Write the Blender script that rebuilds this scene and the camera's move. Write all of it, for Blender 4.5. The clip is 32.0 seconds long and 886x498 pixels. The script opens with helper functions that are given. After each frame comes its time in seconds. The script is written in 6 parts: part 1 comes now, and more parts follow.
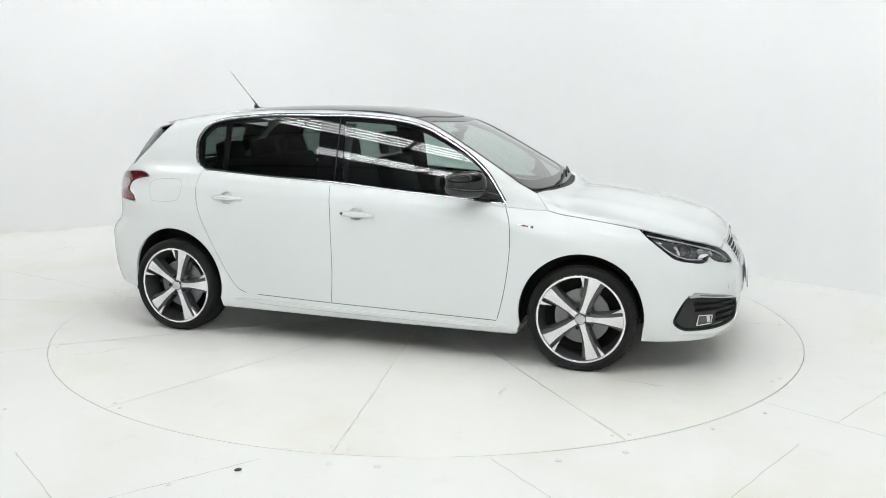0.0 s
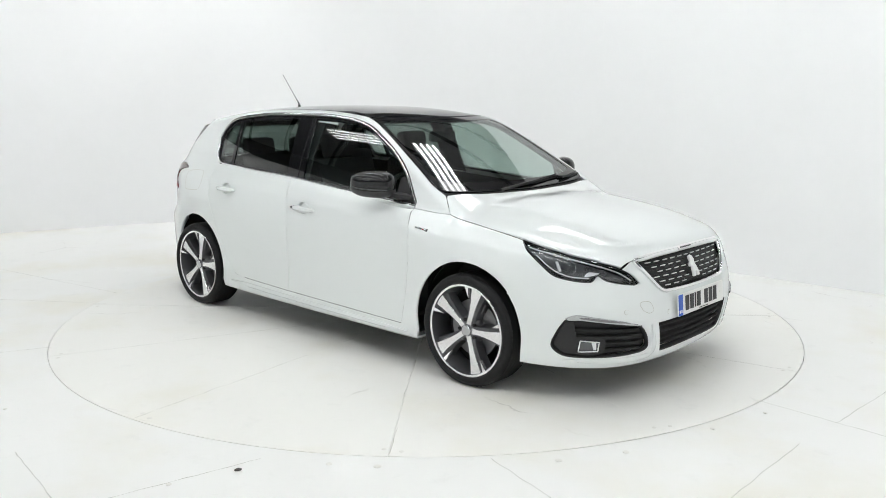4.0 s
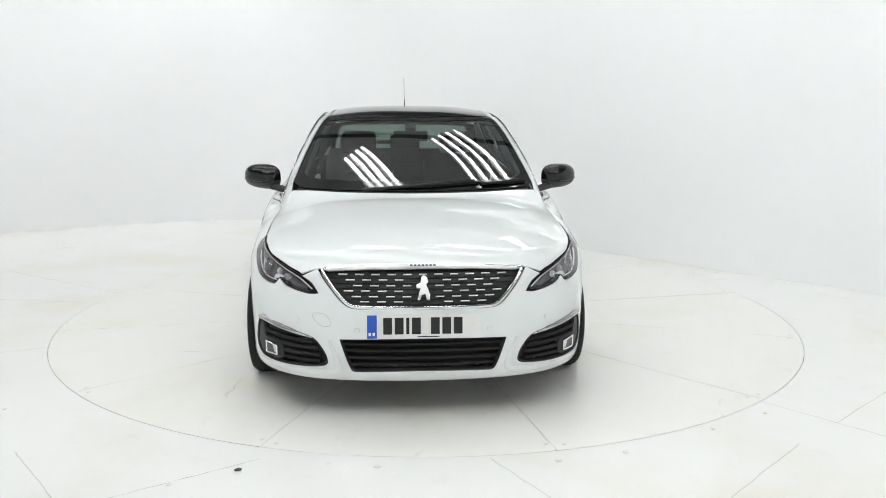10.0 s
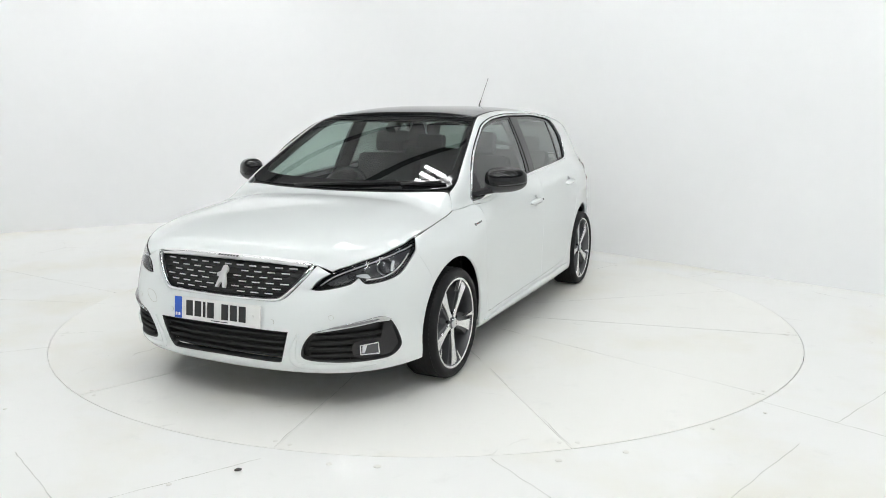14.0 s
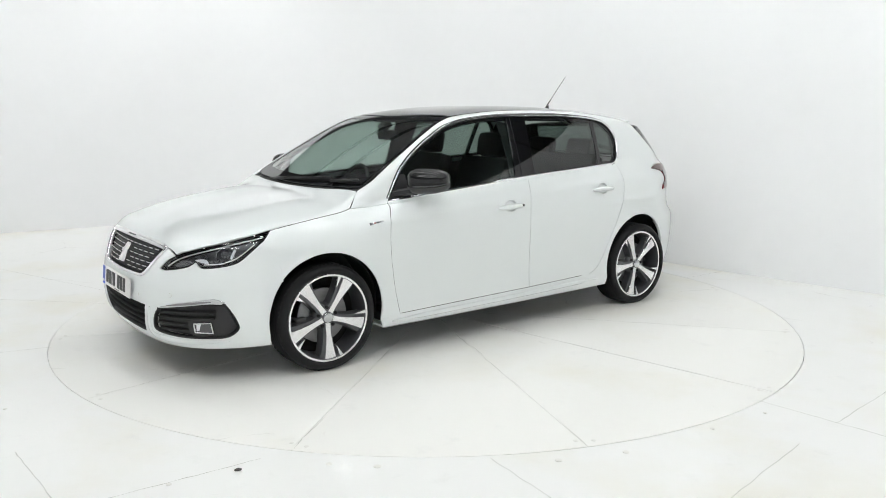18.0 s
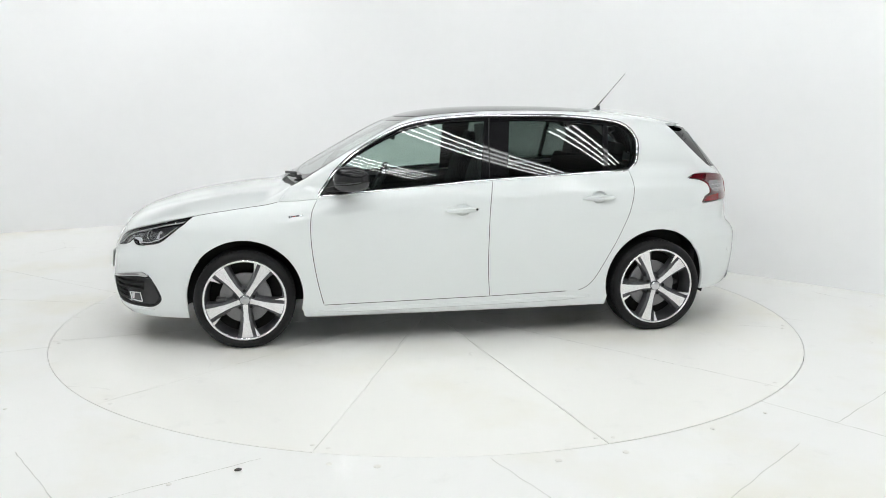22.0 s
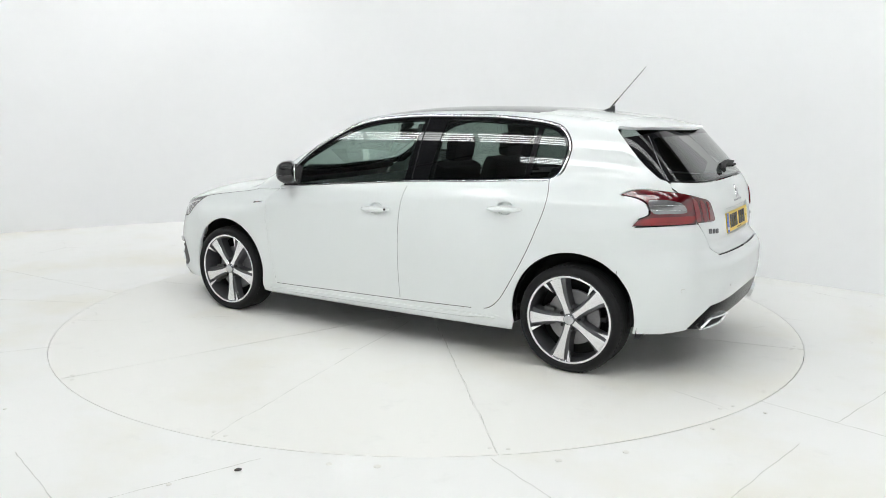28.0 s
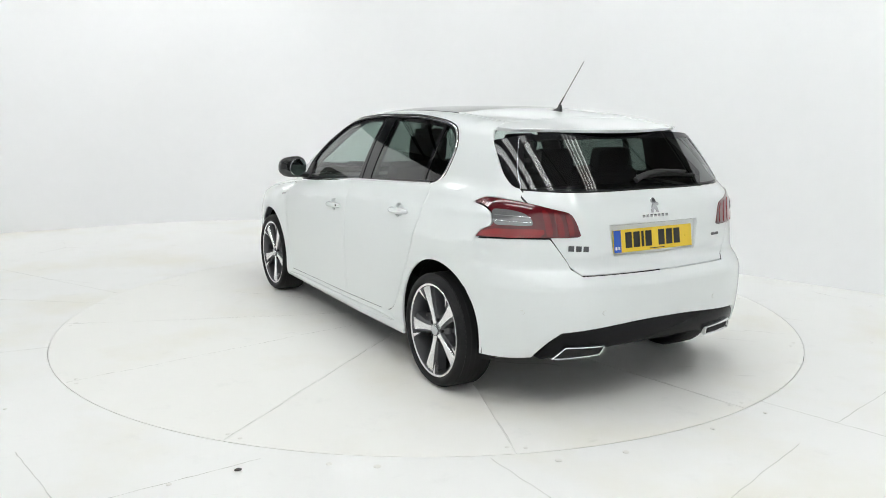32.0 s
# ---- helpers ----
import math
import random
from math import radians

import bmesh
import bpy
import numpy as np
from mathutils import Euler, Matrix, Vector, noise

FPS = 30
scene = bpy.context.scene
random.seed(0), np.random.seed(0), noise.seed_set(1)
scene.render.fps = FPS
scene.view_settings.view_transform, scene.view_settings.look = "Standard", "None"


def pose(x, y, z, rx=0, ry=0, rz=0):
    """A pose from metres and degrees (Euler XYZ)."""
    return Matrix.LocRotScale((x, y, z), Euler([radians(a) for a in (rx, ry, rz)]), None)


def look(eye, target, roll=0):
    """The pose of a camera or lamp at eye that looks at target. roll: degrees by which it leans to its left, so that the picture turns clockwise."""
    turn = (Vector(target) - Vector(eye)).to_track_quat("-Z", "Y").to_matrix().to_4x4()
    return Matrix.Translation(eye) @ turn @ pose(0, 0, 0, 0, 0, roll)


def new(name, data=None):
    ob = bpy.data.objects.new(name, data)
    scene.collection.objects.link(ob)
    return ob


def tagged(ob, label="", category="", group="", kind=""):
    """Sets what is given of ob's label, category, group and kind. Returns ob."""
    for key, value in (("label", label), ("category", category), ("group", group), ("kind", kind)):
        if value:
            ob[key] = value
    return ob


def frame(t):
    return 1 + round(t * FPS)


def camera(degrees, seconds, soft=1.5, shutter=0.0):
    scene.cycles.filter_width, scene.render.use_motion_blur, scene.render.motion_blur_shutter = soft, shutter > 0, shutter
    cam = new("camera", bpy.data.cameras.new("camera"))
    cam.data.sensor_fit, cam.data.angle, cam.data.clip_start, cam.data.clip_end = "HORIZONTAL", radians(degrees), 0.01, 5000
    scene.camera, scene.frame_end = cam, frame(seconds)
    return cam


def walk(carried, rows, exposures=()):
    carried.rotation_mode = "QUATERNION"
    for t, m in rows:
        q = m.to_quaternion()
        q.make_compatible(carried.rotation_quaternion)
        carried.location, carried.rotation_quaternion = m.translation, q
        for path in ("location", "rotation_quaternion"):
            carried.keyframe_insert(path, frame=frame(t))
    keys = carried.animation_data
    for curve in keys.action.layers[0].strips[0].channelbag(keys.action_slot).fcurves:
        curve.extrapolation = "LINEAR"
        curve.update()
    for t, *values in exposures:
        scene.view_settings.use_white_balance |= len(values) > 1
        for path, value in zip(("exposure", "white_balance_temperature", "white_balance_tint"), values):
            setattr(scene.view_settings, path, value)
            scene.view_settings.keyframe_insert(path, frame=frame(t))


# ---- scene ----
# ---- camera ----
cam = camera(57.58, 32.0, soft=0.9)
EYE, TURN, TILT, LEAN = (0.0, -5.661, 1.449), -1.011, 10.025, 0.208
CAM_POSE = Matrix.Translation(EYE) @ Euler((0, 0, radians(TURN))).to_matrix().to_4x4() @ pose(0, 0, 0, 90 - TILT) @ pose(0, 0, 0, 0, 0, LEAN)
walk(cam, [(0.0, CAM_POSE), (32.0, CAM_POSE)], exposures=[(0.0, 0.0), (32.0, 0.0)])

# ---- world ----
world = bpy.data.worlds.new("world")
world.use_nodes = True
world.node_tree.nodes["Background"].inputs[0].default_value = (0.9, 0.95, 1.0, 1)
world.node_tree.nodes["Background"].inputs[1].default_value = 0.02
scene.world = world
TUBE_POWER, WASH_POWER = 13.5, 32.0


# ---- materials ----
def material(name, colour, rough=0.5, metal=0.0, coat=0.0, spec=0.5, emit=0.0, grain=0.0, scale=60.0, relief=0.0, blotch=0.0, random_tone=0.0):
    """A surface with fine grain and soft blotches in colour, roughness and relief, in metres."""
    m = bpy.data.materials.new(name)
    m.use_nodes = True
    nt = m.node_tree
    b = nt.nodes["Principled BSDF"]
    b.inputs["Base Color"].default_value = (*colour, 1)
    b.inputs["Roughness"].default_value = rough
    b.inputs["Metallic"].default_value = metal
    b.inputs["Coat Weight"].default_value = coat
    b.inputs["Coat Roughness"].default_value = 0.015
    b.inputs["Specular IOR Level"].default_value = spec
    if emit:
        b.inputs["Emission Color"].default_value = (*colour, 1)
        b.inputs["Emission Strength"].default_value = emit
    if grain or blotch or relief or random_tone:
        co = nt.nodes.new("ShaderNodeTexCoord")
        fine = nt.nodes.new("ShaderNodeTexNoise")
        fine.inputs["Scale"].default_value, fine.inputs["Detail"].default_value = scale, 5
        nt.links.new(co.outputs["Object"], fine.inputs["Vector"])
        wide = nt.nodes.new("ShaderNodeTexNoise")
        wide.inputs["Scale"].default_value, wide.inputs["Detail"].default_value = 1.3, 4
        nt.links.new(co.outputs["Object"], wide.inputs["Vector"])
        tone = nt.nodes.new("ShaderNodeMath")
        tone.operation = "MULTIPLY_ADD"
        tone.inputs[1].default_value, tone.inputs[2].default_value = grain * 2, 1 - grain
        nt.links.new(fine.outputs["Fac"], tone.inputs[0])
        tone2 = nt.nodes.new("ShaderNodeMath")
        tone2.operation = "MULTIPLY_ADD"
        tone2.inputs[1].default_value, tone2.inputs[2].default_value = blotch * 2, 1 - blotch
        nt.links.new(wide.outputs["Fac"], tone2.inputs[0])
        both = nt.nodes.new("ShaderNodeMath")
        both.operation = "MULTIPLY"
        nt.links.new(tone.outputs[0], both.inputs[0])
        nt.links.new(tone2.outputs[0], both.inputs[1])
        last = both
        if random_tone:
            info = nt.nodes.new("ShaderNodeObjectInfo")
            t3 = nt.nodes.new("ShaderNodeMath")
            t3.operation = "MULTIPLY_ADD"
            t3.inputs[1].default_value, t3.inputs[2].default_value = random_tone * 2, 1 - random_tone
            nt.links.new(info.outputs["Random"], t3.inputs[0])
            last = nt.nodes.new("ShaderNodeMath")
            last.operation = "MULTIPLY"
            nt.links.new(both.outputs[0], last.inputs[0])
            nt.links.new(t3.outputs[0], last.inputs[1])
        mix = nt.nodes.new("ShaderNodeVectorMath")
        mix.operation = "SCALE"
        mix.inputs[0].default_value = colour
        nt.links.new(last.outputs[0], mix.inputs["Scale"])
        nt.links.new(mix.outputs[0], b.inputs["Base Color"])
        if relief:
            bump = nt.nodes.new("ShaderNodeBump")
            bump.inputs["Strength"].default_value = relief
            bump.inputs["Distance"].default_value = 0.002
            nt.links.new(fine.outputs["Fac"], bump.inputs["Height"])
            nt.links.new(bump.outputs[0], b.inputs["Normal"])
    return m


def glass(name, tint, base=0.06, rough=0.0):
    """A thin pane: tinted see-through, with the gloss of glass."""
    m = bpy.data.materials.new(name)
    m.use_nodes = True
    nt = m.node_tree
    nt.nodes.remove(nt.nodes["Principled BSDF"])
    see = nt.nodes.new("ShaderNodeBsdfTransparent")
    see.inputs[0].default_value = (*tint, 1)
    gloss = nt.nodes.new("ShaderNodeBsdfGlossy")
    gloss.inputs["Color"].default_value = (1, 1, 1, 1)
    gloss.inputs["Roughness"].default_value = rough
    facing = nt.nodes.new("ShaderNodeLayerWeight")
    facing.inputs["Blend"].default_value = 0.5
    steep = nt.nodes.new("ShaderNodeMath")
    steep.operation = "POWER"
    steep.inputs[1].default_value = 4.2
    nt.links.new(facing.outputs["Facing"], steep.inputs[0])
    fres = nt.nodes.new("ShaderNodeMath")
    fres.operation = "MULTIPLY_ADD"
    fres.inputs[1].default_value, fres.inputs[2].default_value = 1 - base, base
    nt.links.new(steep.outputs[0], fres.inputs[0])
    mix = nt.nodes.new("ShaderNodeMixShader")
    nt.links.new(fres.outputs[0], mix.inputs[0])
    nt.links.new(see.outputs[0], mix.inputs[1])
    nt.links.new(gloss.outputs[0], mix.inputs[2])
    nt.links.new(mix.outputs[0], nt.nodes["Material Output"].inputs[0])
    return m


def floor_paint(name, colour):
    """White floor paint, scuffed: yellowed patches, thin hair cracks, specks of dirt and worn gloss."""
    m = material(name, colour, rough=0.42)
    nt = m.node_tree
    b = nt.nodes["Principled BSDF"]
    co = nt.nodes.new("ShaderNodeTexCoord")

    def noise_of(scale, detail=5.0, rough=0.55):
        n = nt.nodes.new("ShaderNodeTexNoise")
        n.inputs["Scale"].default_value, n.inputs["Detail"].default_value, n.inputs["Roughness"].default_value = scale, detail, rough
        nt.links.new(co.outputs["Object"], n.inputs["Vector"])
        return n

    def ramp(src, lo, hi, a, z):
        r = nt.nodes.new("ShaderNodeMapRange")
        r.inputs[1].default_value, r.inputs[2].default_value, r.inputs[3].default_value, r.inputs[4].default_value = lo, hi, a, z
        nt.links.new(src, r.inputs[0])
        return r.outputs[0]

    def mix(fac, c1, c2):
        x = nt.nodes.new("ShaderNodeMix")
        x.data_type = "RGBA"
        nt.links.new(fac, x.inputs[0])
        for sock, c in ((x.inputs[6], c1), (x.inputs[7], c2)):
            if isinstance(c, tuple):
                sock.default_value = (*c, 1)
            else:
                nt.links.new(c, sock)
        return x.outputs[2]

    yellow = ramp(noise_of(0.9).outputs["Fac"], 0.50, 0.70, 0.0, 0.6)
    c = mix(yellow, colour, (0.80, 0.77, 0.66))
    scuff = ramp(noise_of(5.0, 8.0, 0.7).outputs["Fac"], 0.58, 0.75, 0.0, 0.35)
    c = mix(scuff, c, (0.70, 0.70, 0.68))
    specks = ramp(noise_of(55.0, 2.0).outputs["Fac"], 0.76, 0.80, 0.0, 0.5)
    c = mix(specks, c, (0.42, 0.40, 0.36))
    vor = nt.nodes.new("ShaderNodeTexVoronoi")
    vor.feature = "DISTANCE_TO_EDGE"
    vor.inputs["Scale"].default_value = 0.55
    warp = nt.nodes.new("ShaderNodeVectorMath")
    warp.operation = "MULTIPLY_ADD"
    nt.links.new(noise_of(3.0).outputs["Color"], warp.inputs[0])
    warp.inputs[1].default_value = (0.25, 0.25, 0.0)
    nt.links.new(co.outputs["Object"], warp.inputs[2])
    nt.links.new(warp.outputs[0], vor.inputs["Vector"])
    crack = ramp(vor.outputs["Distance"], 0.001, 0.0035, 0.35, 0.0)
    gate = ramp(noise_of(1.7).outputs["Fac"], 0.55, 0.62, 0.0, 1.0)
    both = nt.nodes.new("ShaderNodeMath")
    both.operation = "MULTIPLY"
    nt.links.new(crack, both.inputs[0])
    nt.links.new(gate, both.inputs[1])
    c = mix(both.outputs[0], c, (0.40, 0.38, 0.34))
    nt.links.new(c, b.inputs["Base Color"])
    nt.links.new(ramp(noise_of(2.2, 6.0).outputs["Fac"], 0.3, 0.7, 0.32, 0.55), b.inputs["Roughness"])
    bump = nt.nodes.new("ShaderNodeBump")
    bump.inputs["Strength"].default_value, bump.inputs["Distance"].default_value = 0.15, 0.003
    nt.links.new(noise_of(14.0, 6.0).outputs["Fac"], bump.inputs["Height"])
    nt.links.new(bump.outputs[0], b.inputs["Normal"])
    return m


M_FLOOR = floor_paint("white_floor_paint", (0.87, 0.87, 0.85))
M_TABLE = floor_paint("turntable_floor_paint", (0.875, 0.87, 0.835))
M_WALL = material("white_wall_paint", (0.87, 0.875, 0.88), 0.75, grain=0.012, scale=9, blotch=0.015, relief=0.05)
M_GAP = material("dark_gap", (0.10, 0.10, 0.095), 0.8, grain=0.2, scale=40)
M_SEAM = material("worn_seam", (0.50, 0.49, 0.45), 0.8, grain=0.3, scale=60)
M_COVER = material("yellowed_plate", (0.80, 0.79, 0.75), 0.5, grain=0.1, scale=60)
M_DIRT = material("dark_dirt", (0.05, 0.045, 0.04), 0.9, grain=0.3, scale=200)
M_ROOF = material("grey_roof_sheet", (0.26, 0.265, 0.27), 0.6, grain=0.1, scale=3, blotch=0.1)
M_LIT_TONE_ROOF = material("lit_tone_roof_panel", (0.80, 0.80, 0.80), 0.6, grain=0.05, scale=3, blotch=0.05)
M_HALL = material("dark_hall_wall", (0.20, 0.20, 0.205), 0.8, grain=0.15, scale=3, blotch=0.2)
M_BEAM = material("roof_beam_steel", (0.05, 0.05, 0.05), 0.6, grain=0.1, scale=20)
M_BATTEN = material("lamp_body_white", (0.55, 0.55, 0.55), 0.5, grain=0.05, scale=20)
M_TUBE = material("lit_tube", (0.98, 1.0, 1.0), 0.5, emit=TUBE_POWER)
# weaker output, chosen to keep the right wall from getting too bright
M_TUBE_DIM = material("dimmer_lit_tube", (0.98, 1.0, 1.0), 0.5, emit=TUBE_POWER * 0.35)
M_PAINT = material("white_car_paint", (0.775, 0.805, 0.80), 0.5, coat=1.0, spec=0.15, grain=0.006, scale=900)
M_GLOSS_BLACK = material("gloss_black", (0.006, 0.006, 0.007), 0.04, coat=0.0, grain=0.05, scale=300)
M_PLASTIC = material("black_plastic", (0.018, 0.018, 0.019), 0.55, grain=0.12, scale=700, relief=0.25)
M_SHELL = material("matt_grey_shell", (0.035, 0.035, 0.037), 0.5, grain=0.1, scale=500, relief=0.15)
M_GREY = material("grey_lamp_inner", (0.10, 0.103, 0.108), 0.28, metal=0.6, grain=0.1, scale=200)
M_CHROME = material("chrome", (0.82, 0.83, 0.84), 0.07, metal=1.0, grain=0.02, scale=200)
M_SATIN = material("satin_chrome", (0.50, 0.51, 0.52), 0.20, metal=1.0, grain=0.03, scale=200)
M_PALE_CHROME = material("pale_brushed_chrome", (0.80, 0.80, 0.80), 0.38, metal=0.7, grain=0.03, scale=200)
M_RUBBER = material("tyre_rubber", (0.007, 0.007, 0.0075), 0.6, spec=0.3, grain=0.2, scale=150, relief=0.3)
M_ALLOY = material("machined_alloy", (0.80, 0.80, 0.81), 0.24, metal=0.75, coat=0.4, grain=0.03, scale=250)
M_DARK_ALLOY = material("anthracite_alloy", (0.085, 0.087, 0.092), 0.36, metal=0.4, coat=0.6, grain=0.06, scale=300)
M_DISC = material("brake_disc_steel", (0.20, 0.20, 0.205), 0.38, metal=1.0, grain=0.12, scale=120)
M_CALIPER = material("caliper_metal", (0.10, 0.10, 0.10), 0.5, metal=0.6, grain=0.1, scale=150)
M_CLOTH = material("dark_seat_cloth", (0.016, 0.016, 0.018), 0.9, grain=0.12, scale=200, relief=0.1)
M_TRIM = material("dark_cabin_trim", (0.020, 0.020, 0.021), 0.75, grain=0.15, scale=400, relief=0.2)
M_LINER = material("headliner_cloth", (0.045, 0.046, 0.048), 0.9, grain=0.15, scale=400)
M_UNDER = material("underbody_black", (0.012, 0.012, 0.012), 0.85, grain=0.2, scale=80)
M_RED = material("red_lamp", (0.24, 0.005, 0.009), 0.12, coat=1.0, grain=0.10, scale=120)
M_DEEP_RED = material("deep_red_lamp", (0.10, 0.004, 0.008), 0.12, coat=1.0, grain=0.10, scale=120)
M_MID_RED = material("mid_red_lamp", (0.18, 0.005, 0.009), 0.10, coat=1.0, grain=0.10, scale=120)
M_TAIL_CLEAR = material("silvery_lamp_strip", (0.33, 0.33, 0.34), 0.16, metal=0.6, coat=1.0, grain=0.25, scale=70)
M_SATIN_BLACK = material("satin_black_insert", (0.009, 0.009, 0.010), 0.25, spec=0.12, grain=0.08, scale=400)
M_CLEAR = material("clear_lamp_strip", (0.24, 0.24, 0.25), 0.12, metal=0.7, coat=1.0, grain=0.12, scale=90)
M_PLATE_W = material("white_plate", (0.78, 0.78, 0.76), 0.32, grain=0.02, scale=200)
M_PLATE_Y = material("yellow_plate", (0.80, 0.56, 0.03), 0.32, grain=0.02, scale=200)
M_PLATE_B = material("blue_plate_band", (0.02, 0.10, 0.52), 0.32, grain=0.02, scale=200)
M_INK = material("black_ink", (0.010, 0.010, 0.010), 0.45, grain=0.05, scale=200)
M_LAMP_WHITE = material("lamp_lens_white", (0.75, 0.76, 0.78), 0.15, coat=1.0, grain=0.04, scale=150)
M_MIRROR = material("mirror_glass", (0.85, 0.87, 0.88), 0.01, metal=1.0)
M_GLASS = glass("green_tint_glass", (0.62, 0.72, 0.68))
M_SCREEN = glass("windscreen_glass", (0.60, 0.70, 0.66), 0.085)
M_PRIVACY = glass("dark_privacy_glass", (0.28, 0.33, 0.31))
M_LENS = glass("clear_lamp_cover", (0.92, 0.93, 0.94))


# ---- building helpers ----
def mesh_object(name, verts, faces, mat, parent=None, label="", normals=None, smooth=True):
    me = bpy.data.meshes.new(name)
    me.from_pydata([tuple(map(float, v)) for v in verts], [], [tuple(map(int, f)) for f in faces])
    me.update()
    if smooth:
        me.polygons.foreach_set("use_smooth", [True] * len(me.polygons))
    if normals is not None:
        me.normals_split_custom_set_from_vertices([tuple(map(float, n)) for n in normals])
    me.materials.append(mat)
    ob = new(name, me)
    if parent is not None:
        ob.parent = parent
    if label:
        tagged(ob, label)
    return ob


def part(name, bm, mat, parent, label="", smooth=False):
    """Links a bmesh as one mesh object under a thing or a part."""
    me = bpy.data.meshes.new(name)
    bmesh.ops.recalc_face_normals(bm, faces=bm.faces[:])
    bm.to_mesh(me)
    bm.free()
    if smooth:
        me.polygons.foreach_set("use_smooth", [True] * len(me.polygons))
        me.set_sharp_from_angle(angle=radians(38))
    me.materials.append(mat)
    ob = new(name, me)
    if parent is not None:
        ob.parent = parent
    if label:
        tagged(ob, label)
    return ob


def box(bm, m, sx, sy, sz, bevel=0.0):
    """A box of full size (sx, sy, sz) at the pose m, its edges rounded by bevel."""
    r = bmesh.ops.create_cube(bm, size=1.0, matrix=m @ Matrix.Diagonal((sx, sy, sz, 1)))
    if bevel:
        edges = list({e for v in r["verts"] for e in v.link_edges})
        bmesh.ops.bevel(bm, geom=edges, offset=bevel, segments=2, affect="EDGES", profile=0.6)


def lathe(profile, seg=64, axis="y", arc=1.0):
    """Verts and faces of a profile of (radius, along) turned round an axis."""
    verts, faces = [], []
    n = len(profile)
    for i in range(seg):
        a = 2 * math.pi * i / seg
        for r, h in profile:
            verts.append((r * math.cos(a), h, r * math.sin(a)) if axis == "y" else (r * math.cos(a), r * math.sin(a), h))
    for i in range(seg):
        j = (i + 1) % seg
        for k in range(n - 1):
            faces.append((i * n + k, i * n + k + 1, j * n + k + 1, j * n + k))
    return verts, faces


# ---- the room ----
def wall_line():
    """The foot of the wall: straight from the left, a wide bend behind the car, straight on past the right; the unseen
    run behind the camera is added to bounce fill light.
    """
    pts = [(-6.9, -0.6), (-6.9, 1.3), (-6.4, 2.48), (-5.6, 3.13), (-4.81, 3.60), (-3.9, 4.14)]
    p0, p1, p2, p3 = Vector((-3.9, 4.14)), Vector((-1.9, 5.33)), Vector((-0.35, 4.62)), Vector((1.20, 2.95))
    for i in range(1, 25):
        t = i / 25
        pts.append(tuple(p0 * (1 - t) ** 3 + p1 * 3 * t * (1 - t) ** 2 + p2 * 3 * t * t * (1 - t) + p3 * t ** 3))
    pts += [(1.20, 2.95), (1.83, 2.27), (2.74, 1.28), (3.6, 0.44), (4.8, -0.76), (5.9, -2.2), (6.3, -4.0), (6.0, -6.4), (4.6, -7.8), (2.5, -8.3), (-3.0, -8.3), (-5.4, -7.6), (-6.8, -5.6), (-6.9, -0.62)]
    return pts


WALL_H, ROOF_H, ROOF_SPLIT = 3.1, 5.9, 0.8


